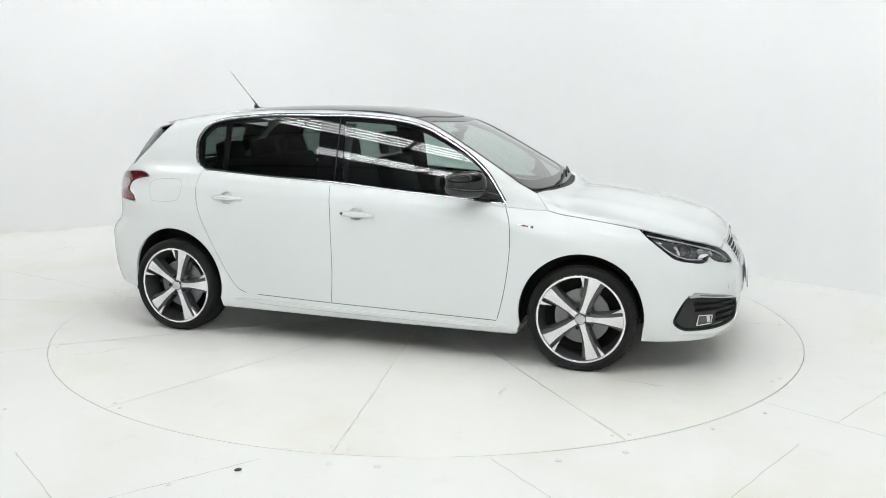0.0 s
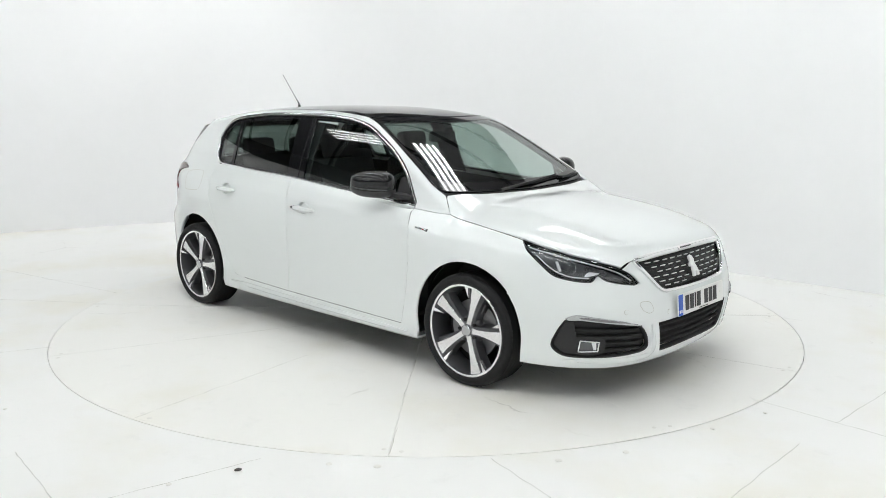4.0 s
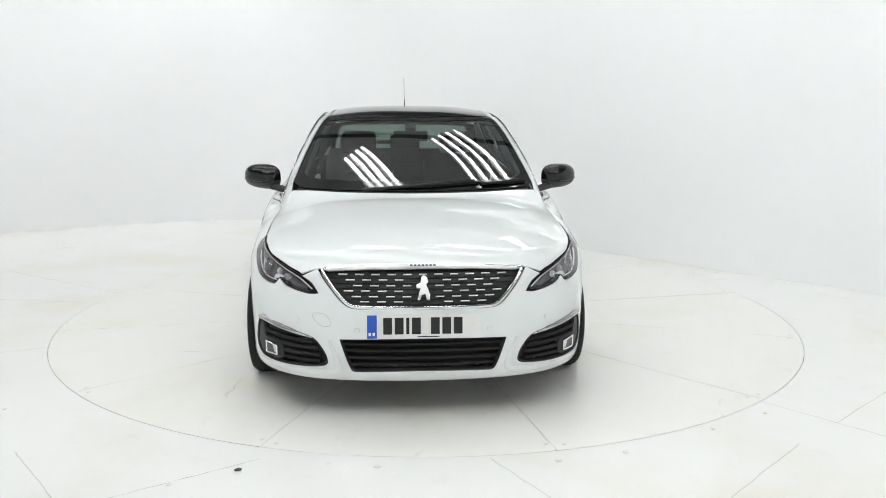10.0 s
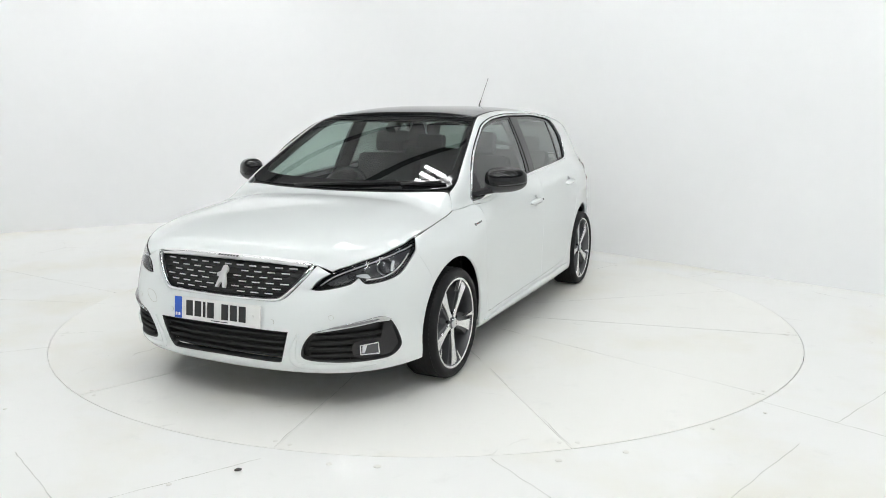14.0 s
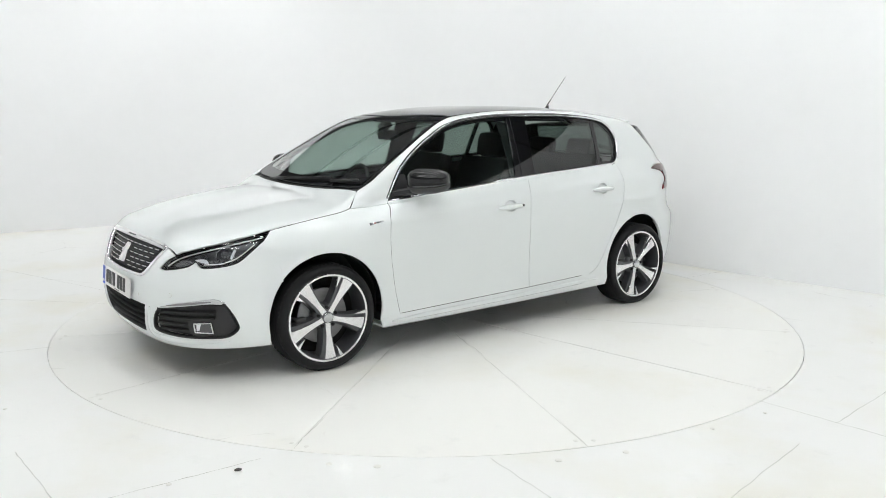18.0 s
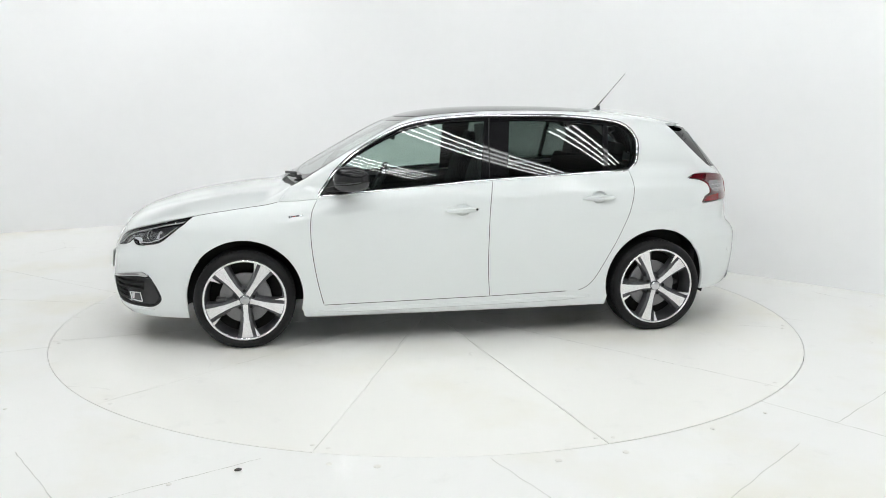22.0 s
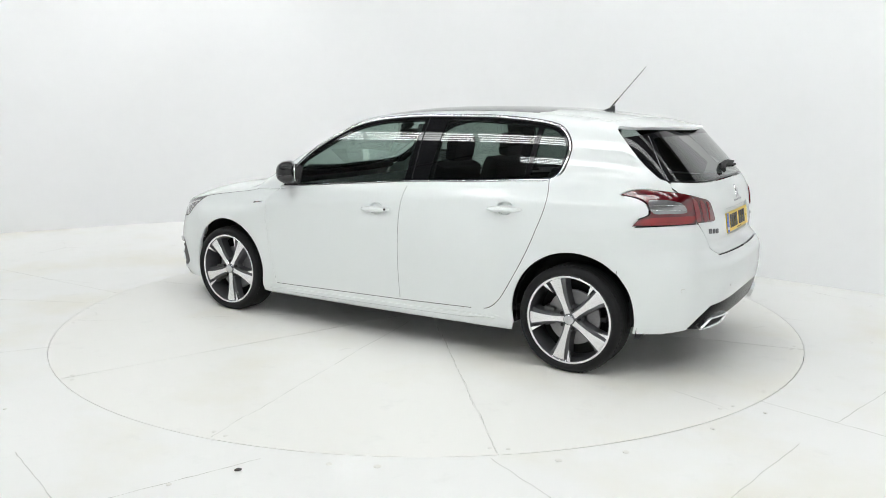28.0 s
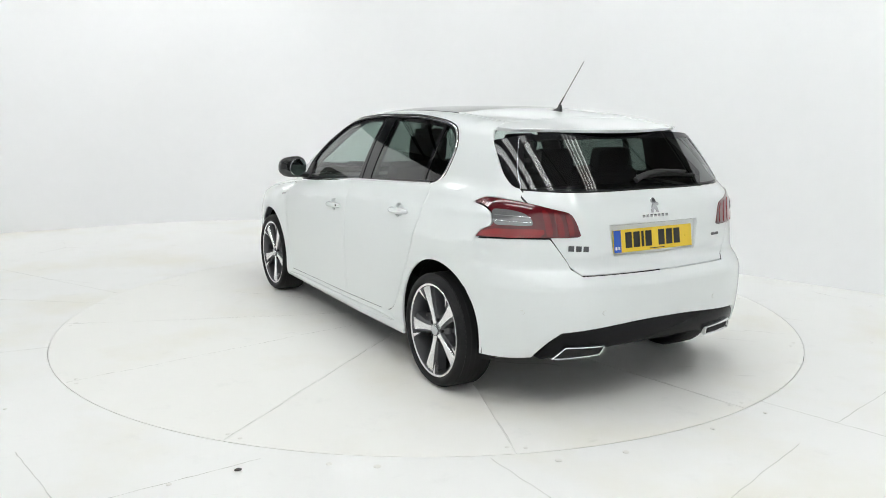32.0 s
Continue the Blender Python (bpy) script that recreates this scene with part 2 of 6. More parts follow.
def build_room():
    line = wall_line()
    bm = bmesh.new()
    n = len(line)
    inner_lo, inner_hi, outer_lo, outer_hi = [], [], [], []
    for i, (x, y) in enumerate(line):
        a, b = Vector(line[max(i - 1, 0)]), Vector(line[min(i + 1, n - 1)])
        d = (b - a).normalized()
        o = Vector((-d.y, d.x)) * 0.12
        inner_lo.append(bm.verts.new((x, y, 0)))
        inner_hi.append(bm.verts.new((x, y, WALL_H)))
        outer_lo.append(bm.verts.new((x + o.x, y + o.y, 0)))
        outer_hi.append(bm.verts.new((x + o.x, y + o.y, WALL_H)))
    for i in range(n - 1):
        for a, b in ((inner_lo, inner_hi), (inner_hi, outer_hi), (outer_hi, outer_lo)):
            bm.faces.new((a[i], a[i + 1], b[i + 1], b[i]))
    ob = part("wall", bm, M_WALL, None, smooth=True)
    tagged(ob, "smooth white curved studio wall round the turntable, its unseen run behind the camera added", "wall", kind="structure")
    # floor with the round hole of the turntable
    bm = bmesh.new()
    seg = 144
    inner = [bm.verts.new((0.0006 + TABLE_R * math.cos(2 * math.pi * i / seg), -0.0014 + TABLE_R * math.sin(2 * math.pi * i / seg), 0)) for i in range(seg)]
    low = [bm.verts.new((v.co.x, v.co.y, -0.05)) for v in inner]
    outer = []
    for v in inner:
        s = 12.0 / max(abs(v.co.x), abs(v.co.y))
        outer.append(bm.verts.new((v.co.x * s, v.co.y * s, 0)))
    for i in range(seg):
        j = (i + 1) % seg
        bm.faces.new((inner[i], outer[i], outer[j], inner[j]))
        bm.faces.new((low[i], inner[i], inner[j], low[j]))
    tagged(part("floor", bm, M_FLOOR, None), "white painted studio floor with scuffs and hair cracks", "floor", kind="structure")
    bm = bmesh.new()
    bmesh.ops.create_circle(bm, cap_ends=True, radius=TABLE_R + 0.1, segments=72, matrix=pose(0, 0, -0.051))
    tagged(part("turntable_pit", bm, M_GAP, None), "dark pit under the turntable", "pit", kind="structure")
    # roof of corrugated grey sheet over the studio, with beams; past ROOF_SPLIT paled to stand for light on it
    xs = np.arange(-12, 12.001, 0.10)
    for y0, y1, mat, label in ((-12, ROOF_SPLIT, M_ROOF, "dark grey corrugated roof sheets of the hall"), (ROOF_SPLIT, 12, M_LIT_TONE_ROOF, "corrugated roof sheets over the studio, paled to look lit")):
        verts, faces = [], []
        for i, x in enumerate(xs):
            z = ROOF_H + 0.002 * math.sin(i * math.pi / 2)
            verts += [(x, y0, z), (x, y1, z)]
            if i:
                faces.append((2 * i - 2, 2 * i - 1, 2 * i + 1, 2 * i))
        tagged(mesh_object("ceiling", verts, faces, mat, smooth=False), label, "ceiling", kind="structure")
    for y in (-8, -5.5, -3, -0.5, 0.9, 2.2, 3.5, 4.8, 6.1, 7.4):
        bm = bmesh.new()
        box(bm, pose(0, y, ROOF_H - 0.16), 24, 0.05, 0.12, 0.01)
        tagged(part("roof_beam", bm, M_BEAM, None), "dark steel purlin under the roof sheets", "beam", group="roof beams", kind="structure")
    # outer hall walls above and behind the studio wall
    bm = bmesh.new()
    for a, b in (((-12, -12), (12, -12)), ((12, -12), (12, 12)), ((12, 12), (-12, 12)), ((-12, 12), (-12, -12))):
        q = [bm.verts.new((*p, z)) for p, z in ((a, -0.02), (b, -0.02), (b, ROOF_H + 0.1), (a, ROOF_H + 0.1))]
        bm.faces.new(q)
    tagged(part("hall_wall", bm, M_HALL, None), "dark grey outer wall of the hall round the studio", "wall", kind="structure")


TABLE_R = 2.483


def build_turntable():
    """Twelve painted boards, like slices of a cake, with thin open seams."""
    table = new("turntable")
    tagged(table, "round white painted turntable of twelve wedge boards with worn seams", "turntable")
    r_out, gap = TABLE_R - 0.0036, 0.0010
    for k in range(12):
        a0, a1 = radians(9.7 + 30 * k), radians(39.7 + 30 * k)
        bm = bmesh.new()
        steps = 16
        rim = []
        for i in range(steps + 1):
            a = a0 + (a1 - a0) * i / steps
            off = gap / r_out
            a = min(max(a, a0 + off), a1 - off)
            rim.append((r_out * math.cos(a), r_out * math.sin(a)))
        mid = (a0 + a1) / 2
        tip = (gap / math.sin(radians(15)) * math.cos(mid), gap / math.sin(radians(15)) * math.sin(mid))
        dz = random.uniform(-0.0006, 0.0006)
        top = [bm.verts.new((*p, dz)) for p in [tip] + rim]
        low = [bm.verts.new((*p, -0.035)) for p in [tip] + rim]
        bm.faces.new(top)
        m = len(top)
        for i in range(m):
            bm.faces.new((top[i], top[(i + 1) % m], low[(i + 1) % m], low[i]))
        part("board", bm, M_TABLE, table)
    # small screw plates and patched spots at the seam ends
    for k in range(12):
        a = radians(9.7 + 30 * k + 0.35)
        for s, r in ((1, TABLE_R - 0.055), (-1, TABLE_R - 0.075)):
            bm = bmesh.new()
            aa = a + s * 0.016
            bmesh.ops.create_cone(bm, cap_ends=True, radius1=0.011, radius2=0.009, depth=0.0016, segments=14,
                                  matrix=pose(r * math.cos(aa), r * math.sin(aa), 0.0012))
            part("screw_cap", bm, M_COVER, table)
    # flaked paint along the seams, in broken, wandering runs
    for k in range(12):
        a = radians(9.7 + 30 * k)
        d, n = Vector((math.cos(a), math.sin(a))), Vector((-math.sin(a), math.cos(a)))
        r, drift = 0.25, 0.0
        while r < TABLE_R - 0.06:
            run = random.uniform(0.10, 0.45)
            if random.random() < 0.72:
                bm = bmesh.new()
                rows = []
                steps = max(4, int(run / 0.018))
                side = random.choice((-1, 1)) * random.uniform(0.001, 0.007)
                for i in range(steps + 1):
                    drift = 0.7 * drift + random.uniform(-0.003, 0.003)
                    p = d * min(r + run * i / steps, TABLE_R - 0.02) + n * (side + drift)
                    w = random.uniform(0.0004, 0.0017) * min(1, 3 * i / steps, 3 * (1 - i / steps)) + 0.0002
                    rows.append((bm.verts.new((*(p - n * w), 0.0012)), bm.verts.new((*(p + n * w), 0.0012))))
                for p, q in zip(rows, rows[1:]):
                    bm.faces.new((p[0], q[0], q[1], p[1]))
                part("worn_edge", bm, M_SEAM, table)
            r += run
    return table


def light_bank(x, y, z, turn, length=1.5, tubes=4, gap=0.16, glow=M_TUBE):
    """A hanging bank of parallel fluorescent tubes in white battens."""
    bank = new("light_bank")
    bank.matrix_basis = pose(x, y, z, 0, 0, turn)
    tagged(bank, "hanging bank of four lit white fluorescent tubes", "ceiling light", group="light banks")
    for i in range(tubes):
        off = (i - (tubes - 1) / 2) * gap
        bm = bmesh.new()
        box(bm, pose(0, off, 0.045), length + 0.06, 0.07, 0.05, 0.006)
        part("batten", bm, M_BATTEN, bank)
        bm = bmesh.new()
        bmesh.ops.create_cone(bm, cap_ends=True, radius1=0.021, radius2=0.021, depth=length, segments=8, matrix=pose(0, off, 0, 0, 90, 0))
        part("tube", bm, glow, bank, smooth=True)
    for s in (-1, 1):
        bm = bmesh.new()
        box(bm, pose(s * length * 0.3, 0, 0.08), 0.04, gap * tubes, 0.03, 0.004)
        part("cross_rail", bm, M_BEAM, bank)
        bm = bmesh.new()
        bmesh.ops.create_cone(bm, cap_ends=True, radius1=0.004, radius2=0.004, depth=max(0.1, ROOF_H - z - 0.05), segments=6,
                              matrix=pose(s * length * 0.3, 0, 0.09 + (ROOF_H - z - 0.05) / 2))
        part("wire", bm, M_BEAM, bank)
    return bank


def wash_lamp(x, y, tx, ty, power):
    """A spot above the top of the wall that washes it with light."""
    data = bpy.data.lights.new("wash_lamp", "SPOT")
    data.energy, data.spot_size, data.spot_blend, data.shadow_soft_size = power, radians(100), 1.0, 0.10
    data.color = (1.0, 1.0, 1.0)
    ob = new("wash_lamp", data)
    ob.matrix_basis = look((x, y, 4.3), (tx, ty, 1.1))
    tagged(ob, "spot lamp under the roof washing the white wall", "spot lamp", group="wall wash lamps")


def floor_marks():
    """Seams between the floor sheets, small round cover plates, and a clot of dirt."""
    for k, (a, b) in enumerate((((1.66, -1.84), (2.62, -2.95)), ((1.90, -2.13), (2.75, -1.38)), ((0.26, -2.50), (0.72, -3.30)), ((-1.75, -2.42), (-1.10, -3.20)), ((-0.70, -2.49), (-1.60, -3.10)),
                                ((1.62, -2.36), (0.80, -3.20)), ((-2.45, 0.55), (-4.6, 2.0)), ((-2.40, 0.2), (-4.9, 0.6)), ((2.2, 1.1), (2.62, 1.38)), ((-2.30, -0.9), (-4.2, -1.7)))):
        a, b = Vector(a), Vector(b)
        d = (b - a)
        n = Vector((-d.y, d.x)).normalized()
        bm = bmesh.new()
        rows = []
        for i in range(25):
            p = a + d * (i / 24) + n * random.uniform(-0.004, 0.004)
            w = random.uniform(0.0006, 0.0020)
            rows.append((bm.verts.new((p.x - n.x * w, p.y - n.y * w, 0.0006)), bm.verts.new((p.x + n.x * w, p.y + n.y * w, 0.0006))))
        for p, q in zip(rows, rows[1:]):
            bm.faces.new((p[0], q[0], q[1], p[1]))
        tagged(part("floor_seam", bm, M_SEAM, None), "worn hairline seam between painted floor sheets", "seam", group="floor seams", kind="structure")
    for x, y, r in ((-0.41, -2.545, 0.013), (-0.21, -2.57, 0.017), (0.54, -2.52, 0.016), (0.84, -2.44, 0.015), (-1.01, -2.72, 0.012), (1.30, -2.19, 0.012), (1.62, -2.0, 0.010), (-2.05, -1.92, 0.010)):
        bm = bmesh.new()
        bmesh.ops.create_cone(bm, cap_ends=True, radius1=r, radius2=r * 0.85, depth=0.003, segments=20, matrix=pose(x, y, 0.0012))
        tagged(part("cover_plate", bm, M_COVER, None, smooth=True), "small painted round cover plate on the floor", "cover plate", group="floor cover plates")
    bm = bmesh.new()
    bmesh.ops.create_icosphere(bm, subdivisions=2, radius=1.0, matrix=Matrix.Diagonal((0.015, 0.010, 0.005, 1)))
    for v in bm.verts:
        v.co *= 1 + 0.5 * noise.noise(v.co * 150)
        v.co.z = max(v.co.z, -0.003)
    ob = part("dirt_clot", bm, M_DIRT, None, smooth=True)
    ob.matrix_basis = pose(-0.77, -2.60, 0.003, 0, 0, 20)
    tagged(ob, "small dark clot of dirt on the white floor", "dirt")


build_room()
floor_marks()
turntable = build_turntable()
# parallel rows of banks, slanting over the room: offset across, then stations along
# added as unseen fill: row -5.8; 5.0, 7.0 of 0.0; -4.5, 7.4 of -1.50
ROWS = ((3.30, (-0.5,)), (1.55, (-0.2, 1.8, 3.8, 5.7)), (0.0, (1.1, 5.0, 7.0)), (-1.50, (-4.5, -2.5, -0.5, 1.5, 3.4, 5.4, 7.4)), (-3.20, (3.0, 5.0)), (-4.20, (-4.25, -2.25, -0.25, 1.75, 3.75)), (-5.8, (0.5, 2.5, 4.5)))
for across, stations in ROWS:
    for s in stations:
        light_bank(0.736 * across + 0.677 * s, 0.677 * across - 0.736 * s, 5.05, -47.4, length=1.9, gap=0.14, glow=M_TUBE_DIM if across > 1 and s > 1 else M_TUBE)
light_bank(-0.50, 0.55, 4.05, -47.4, length=0.85, gap=0.09)
for lx, ly, tx, ty, power in ((-5.2, 1.1, -6.3, 2.5, 1.3), (-3.65, 2.1, -4.6, 3.7, 2.0), (-2.1, 3.3, -2.9, 4.75, 2.2), (-0.4, 2.9, 0.0, 4.1, 1.0)):
    wash_lamp(lx, ly, tx, ty, WASH_POWER * power)

# ---- the car's body surface (car space: x forward, y left, z up, metres) ----
def curve(xs, ys):
    """A smooth monotone cubic through the points (xs, ys), flat outside."""
    xs, ys = np.array(xs, float), np.array(ys, float)
    h, d = np.diff(xs), np.diff(ys) / np.diff(xs)
    m = np.zeros_like(xs)
    m[0], m[-1] = d[0], d[-1]
    for i in range(1, len(xs) - 1):
        if d[i - 1] * d[i] > 0:
            w1, w2 = 2 * h[i] + h[i - 1], h[i] + 2 * h[i - 1]
            m[i] = (w1 + w2) / (w1 / d[i - 1] + w2 / d[i])

    def value(x):
        x = np.clip(np.asarray(x, float), xs[0], xs[-1])
        i = np.clip(np.searchsorted(xs, x) - 1, 0, len(xs) - 2)
        t = (x - xs[i]) / h[i]
        return ((1 + 2 * t) * (1 - t) ** 2 * ys[i] + t * (1 - t) ** 2 * h[i] * m[i]
                + t * t * (3 - 2 * t) * ys[i + 1] + t * t * (t - 1) * h[i] * m[i + 1])
    return value


def spline(xs, ys):
    """A natural cubic spline, smooth in its bend as pressed sheet is."""
    xs, ys = np.array(xs, float), np.array(ys, float)
    n, h = len(xs), np.diff(xs)
    a, r = np.eye(n), np.zeros(n)
    for i in range(1, n - 1):
        a[i, i - 1:i + 2] = h[i - 1], 2 * (h[i - 1] + h[i]), h[i]
        r[i] = 6 * ((ys[i + 1] - ys[i]) / h[i] - (ys[i] - ys[i - 1]) / h[i - 1])
    m = np.linalg.solve(a, r)

    def value(x):
        x = np.clip(np.asarray(x, float), xs[0], xs[-1])
        i = np.clip(np.searchsorted(xs, x) - 1, 0, n - 2)
        u, v = x - xs[i], xs[i + 1] - x
        return (m[i] * v ** 3 + m[i + 1] * u ** 3) / (6 * h[i]) + (ys[i] / h[i] - m[i] * h[i] / 6) * v + (ys[i + 1] / h[i] - m[i + 1] * h[i] / 6) * u
    return value


def smax(a, b, k):
    h = np.clip(0.5 + 0.5 * (a - b) / k, 0, 1)
    return b + (a - b) * h + k * h * (1 - h)


half_width = spline([-2.1, -1.7, -1.31, -0.8, 0.0, 0.8, 1.31, 1.65, 1.95, 2.15], [0.70, 0.822, 0.876, 0.897, 0.901, 0.900, 0.892, 0.859, 0.809, 0.765])
side_tuck = spline([0.10, 0.18, 0.24, 0.30, 0.42, 0.58, 0.72, 0.80, 0.87, 0.92, 0.97, 1.08, 1.2],
                   [0.07, 0.02, 0.012, 0.010, 0.006, 0.0, 0.0, 0.007, 0.020, 0.036, 0.060, 0.122, 0.195])
belt = spline([-2.0, -1.5, -1.1, -0.5, 0.10, 0.48, 0.87, 1.2], [1.02, 1.046, 1.045, 1.011, 0.967, 0.936, 0.905, 0.88])
hood_mid = spline([-2.1, 0.85, 1.12, 1.26, 1.40, 1.68, 1.92, 2.06, 2.12, 2.2],
                 [0.955, 0.95, 0.936, 0.932, 0.916, 0.872, 0.812, 0.745, 0.69, 0.60])
roof_mid = spline([-2.1, -1.9, -1.753, -1.556, -1.19, -0.9, -0.613, -0.29, 0.072, 0.332, 0.472, 0.633, 0.875, 1.12, 1.3, 1.7],
                 [1.24, 1.285, 1.321, 1.369, 1.424, 1.447, 1.456, 1.455, 1.432, 1.372, 1.304, 1.216, 1.078, 0.936, 0.83, 0.60])
nose = curve([0.12, 0.17, 0.22, 0.30, 0.40, 0.50, 0.57, 0.63, 0.70, 0.76, 0.85],
                   [2.05, 2.11, 2.15, 2.175, 2.185, 2.178, 2.16, 2.14, 2.115, 2.09, 2.05])
tail = curve([0.12, 0.22, 0.30, 0.40, 0.52, 0.60, 0.66, 0.70, 0.80, 0.90, 0.99, 1.06, 1.15, 1.29, 1.4],
                   [1.91, 1.98, 2.03, 2.058, 2.068, 2.068, 2.036, 1.998, 1.985, 1.973, 1.952, 1.915, 1.838, 1.702, 1.600])
glass_foot = spline([-2.0, -1.2, -0.5, 0.2, 0.7, 1.0, 1.2], [0.690, 0.760, 0.784, 0.794, 0.789, 0.768, 0.735])
wing_crest = curve([-2.1, 1.0, 1.3, 1.6, 1.9, 2.2], [0.10, 0.075, 0.09, 0.085, 0.10, 0.12])


def ease(x, a, b):
    t = np.clip((x - a) / (b - a), 0, 1)
    return t * t * (3 - 2 * t)


def flank_crease(x, z):
    """The pressed line over the rear wheel, and the soft shoulder line under the windows."""
    line = 0.770 - 0.06 * (x + 0.95)
    haunch = 0.017 * ease(-x, 0.85, 1.35) * np.exp(-np.sqrt((z - line) ** 2 + 0.005 ** 2) / 0.06)
    shoulder = 0.007 * np.exp(-np.sqrt((z - (belt(x) - 0.105)) ** 2 + 0.006 ** 2) / 0.05) * (1 - ease(x, 0.9, 1.3))
    return haunch + shoulder


def lower_body(x, y, z):
    ay = np.abs(y)
    side = ay - (half_width(x) - side_tuck(z) + flank_crease(x, z))
    top_z = hood_mid(x) - wing_crest(x) * (ay / 0.8) ** 2.6 + 0.007 * np.exp(-((ay - 0.5) / 0.12) ** 2)
    shelf = belt(x) + 0.012 - 0.3 * np.maximum(ay - 0.84, 0)
    w = np.clip((x - 0.70) / 0.30, 0, 1)
    w = w * w * (3 - 2 * w)
    top = (z - (top_z * w + shelf * (1 - w))) * 0.9
    front = (x - (nose(z) - 0.19 * ay ** 2 - 0.33 * (ay / 0.86) ** 6)) * 0.9
    rear = (-x - (tail(z) - 0.10 * ay ** 2 - 0.21 * (ay / 0.8) ** 6)) * 0.9
    d = smax(side, top, 0.05 + 0.09 * ease(x, 0.75, 1.2))
    d = smax(d, front, 0.07)
    d = smax(d, rear, 0.07)
    return smax(d, 0.17 - z + 0.03 * np.clip((-x - 1.3) / 0.7, 0, 1), 0.03)


def cabin(x, y, z, tailed=True):
    ay = np.abs(y)
    up = z - belt(x)
    side = (ay - (glass_foot(x) - 0.31 * up - 0.35 * np.maximum(up, 0) ** 2)) * 0.9
    fp = np.clip((x - 0.0) / 0.5, 0, 1)
    fp = fp * fp * (3 - 2 * fp)
    xx = x + 0.09 * fp * ay ** 2
    top = (z - (roof_mid(xx) - 0.046 * (ay / 0.6) ** 3.0 * (1 - fp))) * (1 - 0.2 * fp)
    rear = (-x - (tail(z) - 0.09 * ay ** 2 - 0.12 * (ay / 0.66) ** 6)) * 0.8
    d = smax(side, top, 0.04)
    if tailed:
        d = smax(d, rear, 0.03)
    return smax(d, 0.75 - z, 0.02)


def body(x, y, z):
    return -smax(-lower_body(x, y, z), -cabin(x, y, z), 0.03)


def cast(o, d, far=2.6, steps=44, solid=body):
    """Outermost crossing of the body along rays o + s d, met from outside."""
    o, d = np.asarray(o, float), np.asarray(d, float)
    o, d = np.broadcast_arrays(o, d)
    f = lambda s: solid(*(o + s[:, None] * d).T)
    hi = np.full(len(o), far)
    lo = np.zeros(len(o))
    found = np.zeros(len(o), bool)
    prev = hi.copy()
    for s in np.linspace(far, 0, steps)[1:]:
        inside = ~found & (f(np.full(len(o), s)) < 0)
        lo[inside], hi[inside] = s, prev[inside]
        found |= inside
        prev = np.where(found, prev, s)
    for _ in range(16):
        mid = (lo + hi) / 2
        neg = f(mid) < 0
        lo, hi = np.where(neg, mid, lo), np.where(neg, hi, mid)
    return o + ((lo + hi) / 2)[:, None] * d


def normal(p, e=0.004):
    x, y, z = np.asarray(p, float).T
    n = np.stack([body(x + e, y, z) - body(x - e, y, z), body(x, y + e, z) - body(x, y - e, z), body(x, y, z + e) - body(x, y, z - e)], -1)
    return n / np.maximum(np.linalg.norm(n, axis=1, keepdims=True), 1e-9)


def glass_side(x, z):
    """The pure barrel of the side glass."""
    up = z - belt(x)
    return glass_foot(x) - 0.31 * up - 0.35 * np.maximum(up, 0) ** 2


def glass_normal(p, e=0.01):
    x, y, z = np.asarray(p, float).T
    n = np.stack([-(glass_side(x + e, z) - glass_side(x - e, z)) / (2 * e), np.ones_like(x), -(glass_side(x, z + e) - glass_side(x, z - e)) / (2 * e)], -1)
    return n / np.linalg.norm(n, axis=1, keepdims=True)


def on_side(uv):
    """(x, z) in side view, to the left flank."""
    uv = np.asarray(uv, float)
    o = np.stack([uv[:, 0], 0 * uv[:, 0], uv[:, 1]], -1)
    return cast(o, np.array([0, 1.0, 0]), 1.2)


def on_glass(uv):
    """(x, z) in side view, to the left side glass."""
    uv = np.asarray(uv, float)
    y = np.minimum(glass_side(uv[:, 0], uv[:, 1]), on_side(uv)[:, 1] + 0.004)
    return np.stack([uv[:, 0], y, uv[:, 1]], -1)


def roof_only(x, y, z):
    return cabin(x, y, z, False)


def roof_normal(p, e=0.004):
    x, y, z = np.asarray(p, float).T
    n = np.stack([roof_only(x + e, y, z) - roof_only(x - e, y, z), roof_only(x, y + e, z) - roof_only(x, y - e, z), roof_only(x, y, z + e) - roof_only(x, y, z - e)], -1)
    return n / np.maximum(np.linalg.norm(n, axis=1, keepdims=True), 1e-9)


def on_roof(uv):
    """(x, y) from above, on the roof line carried on past the tail."""
    uv = np.asarray(uv, float)
    return cast(np.stack([uv[:, 0], uv[:, 1], 0 * uv[:, 0] + 1.1], -1), np.array([0, 0, 1.0]), 0.6, solid=roof_only)


FRONT_AXIS, REAR_AXIS = 1.15, -1.05


def on_top(uv):
    """(x, y) from above."""
    uv = np.asarray(uv, float)
    return cast(np.stack([uv[:, 0], uv[:, 1], 0 * uv[:, 0] + 0.5], -1), np.array([0, 0, 1.0]), 1.2)


def on_front(uv):
    """(angle in degrees from straight ahead, z), seen from an upright axis behind the nose."""
    uv = np.asarray(uv, float)
    a = np.radians(uv[:, 0])
    return cast(np.stack([0 * a + FRONT_AXIS, 0 * a, uv[:, 1]], -1), np.stack([np.cos(a), np.sin(a), 0 * a], -1), 1.4)


def on_rear(uv):
    """(angle in degrees from straight back, z), seen from an upright axis inside the boot."""
    uv = np.asarray(uv, float)
    a = np.radians(uv[:, 0])
    return cast(np.stack([0 * a + REAR_AXIS, 0 * a, uv[:, 1]], -1), np.stack([-np.cos(a), np.sin(a), 0 * a], -1), 1.5)


# ---- car panels, laid on the body surface ----
from mathutils.geometry import delaunay_2d_cdt


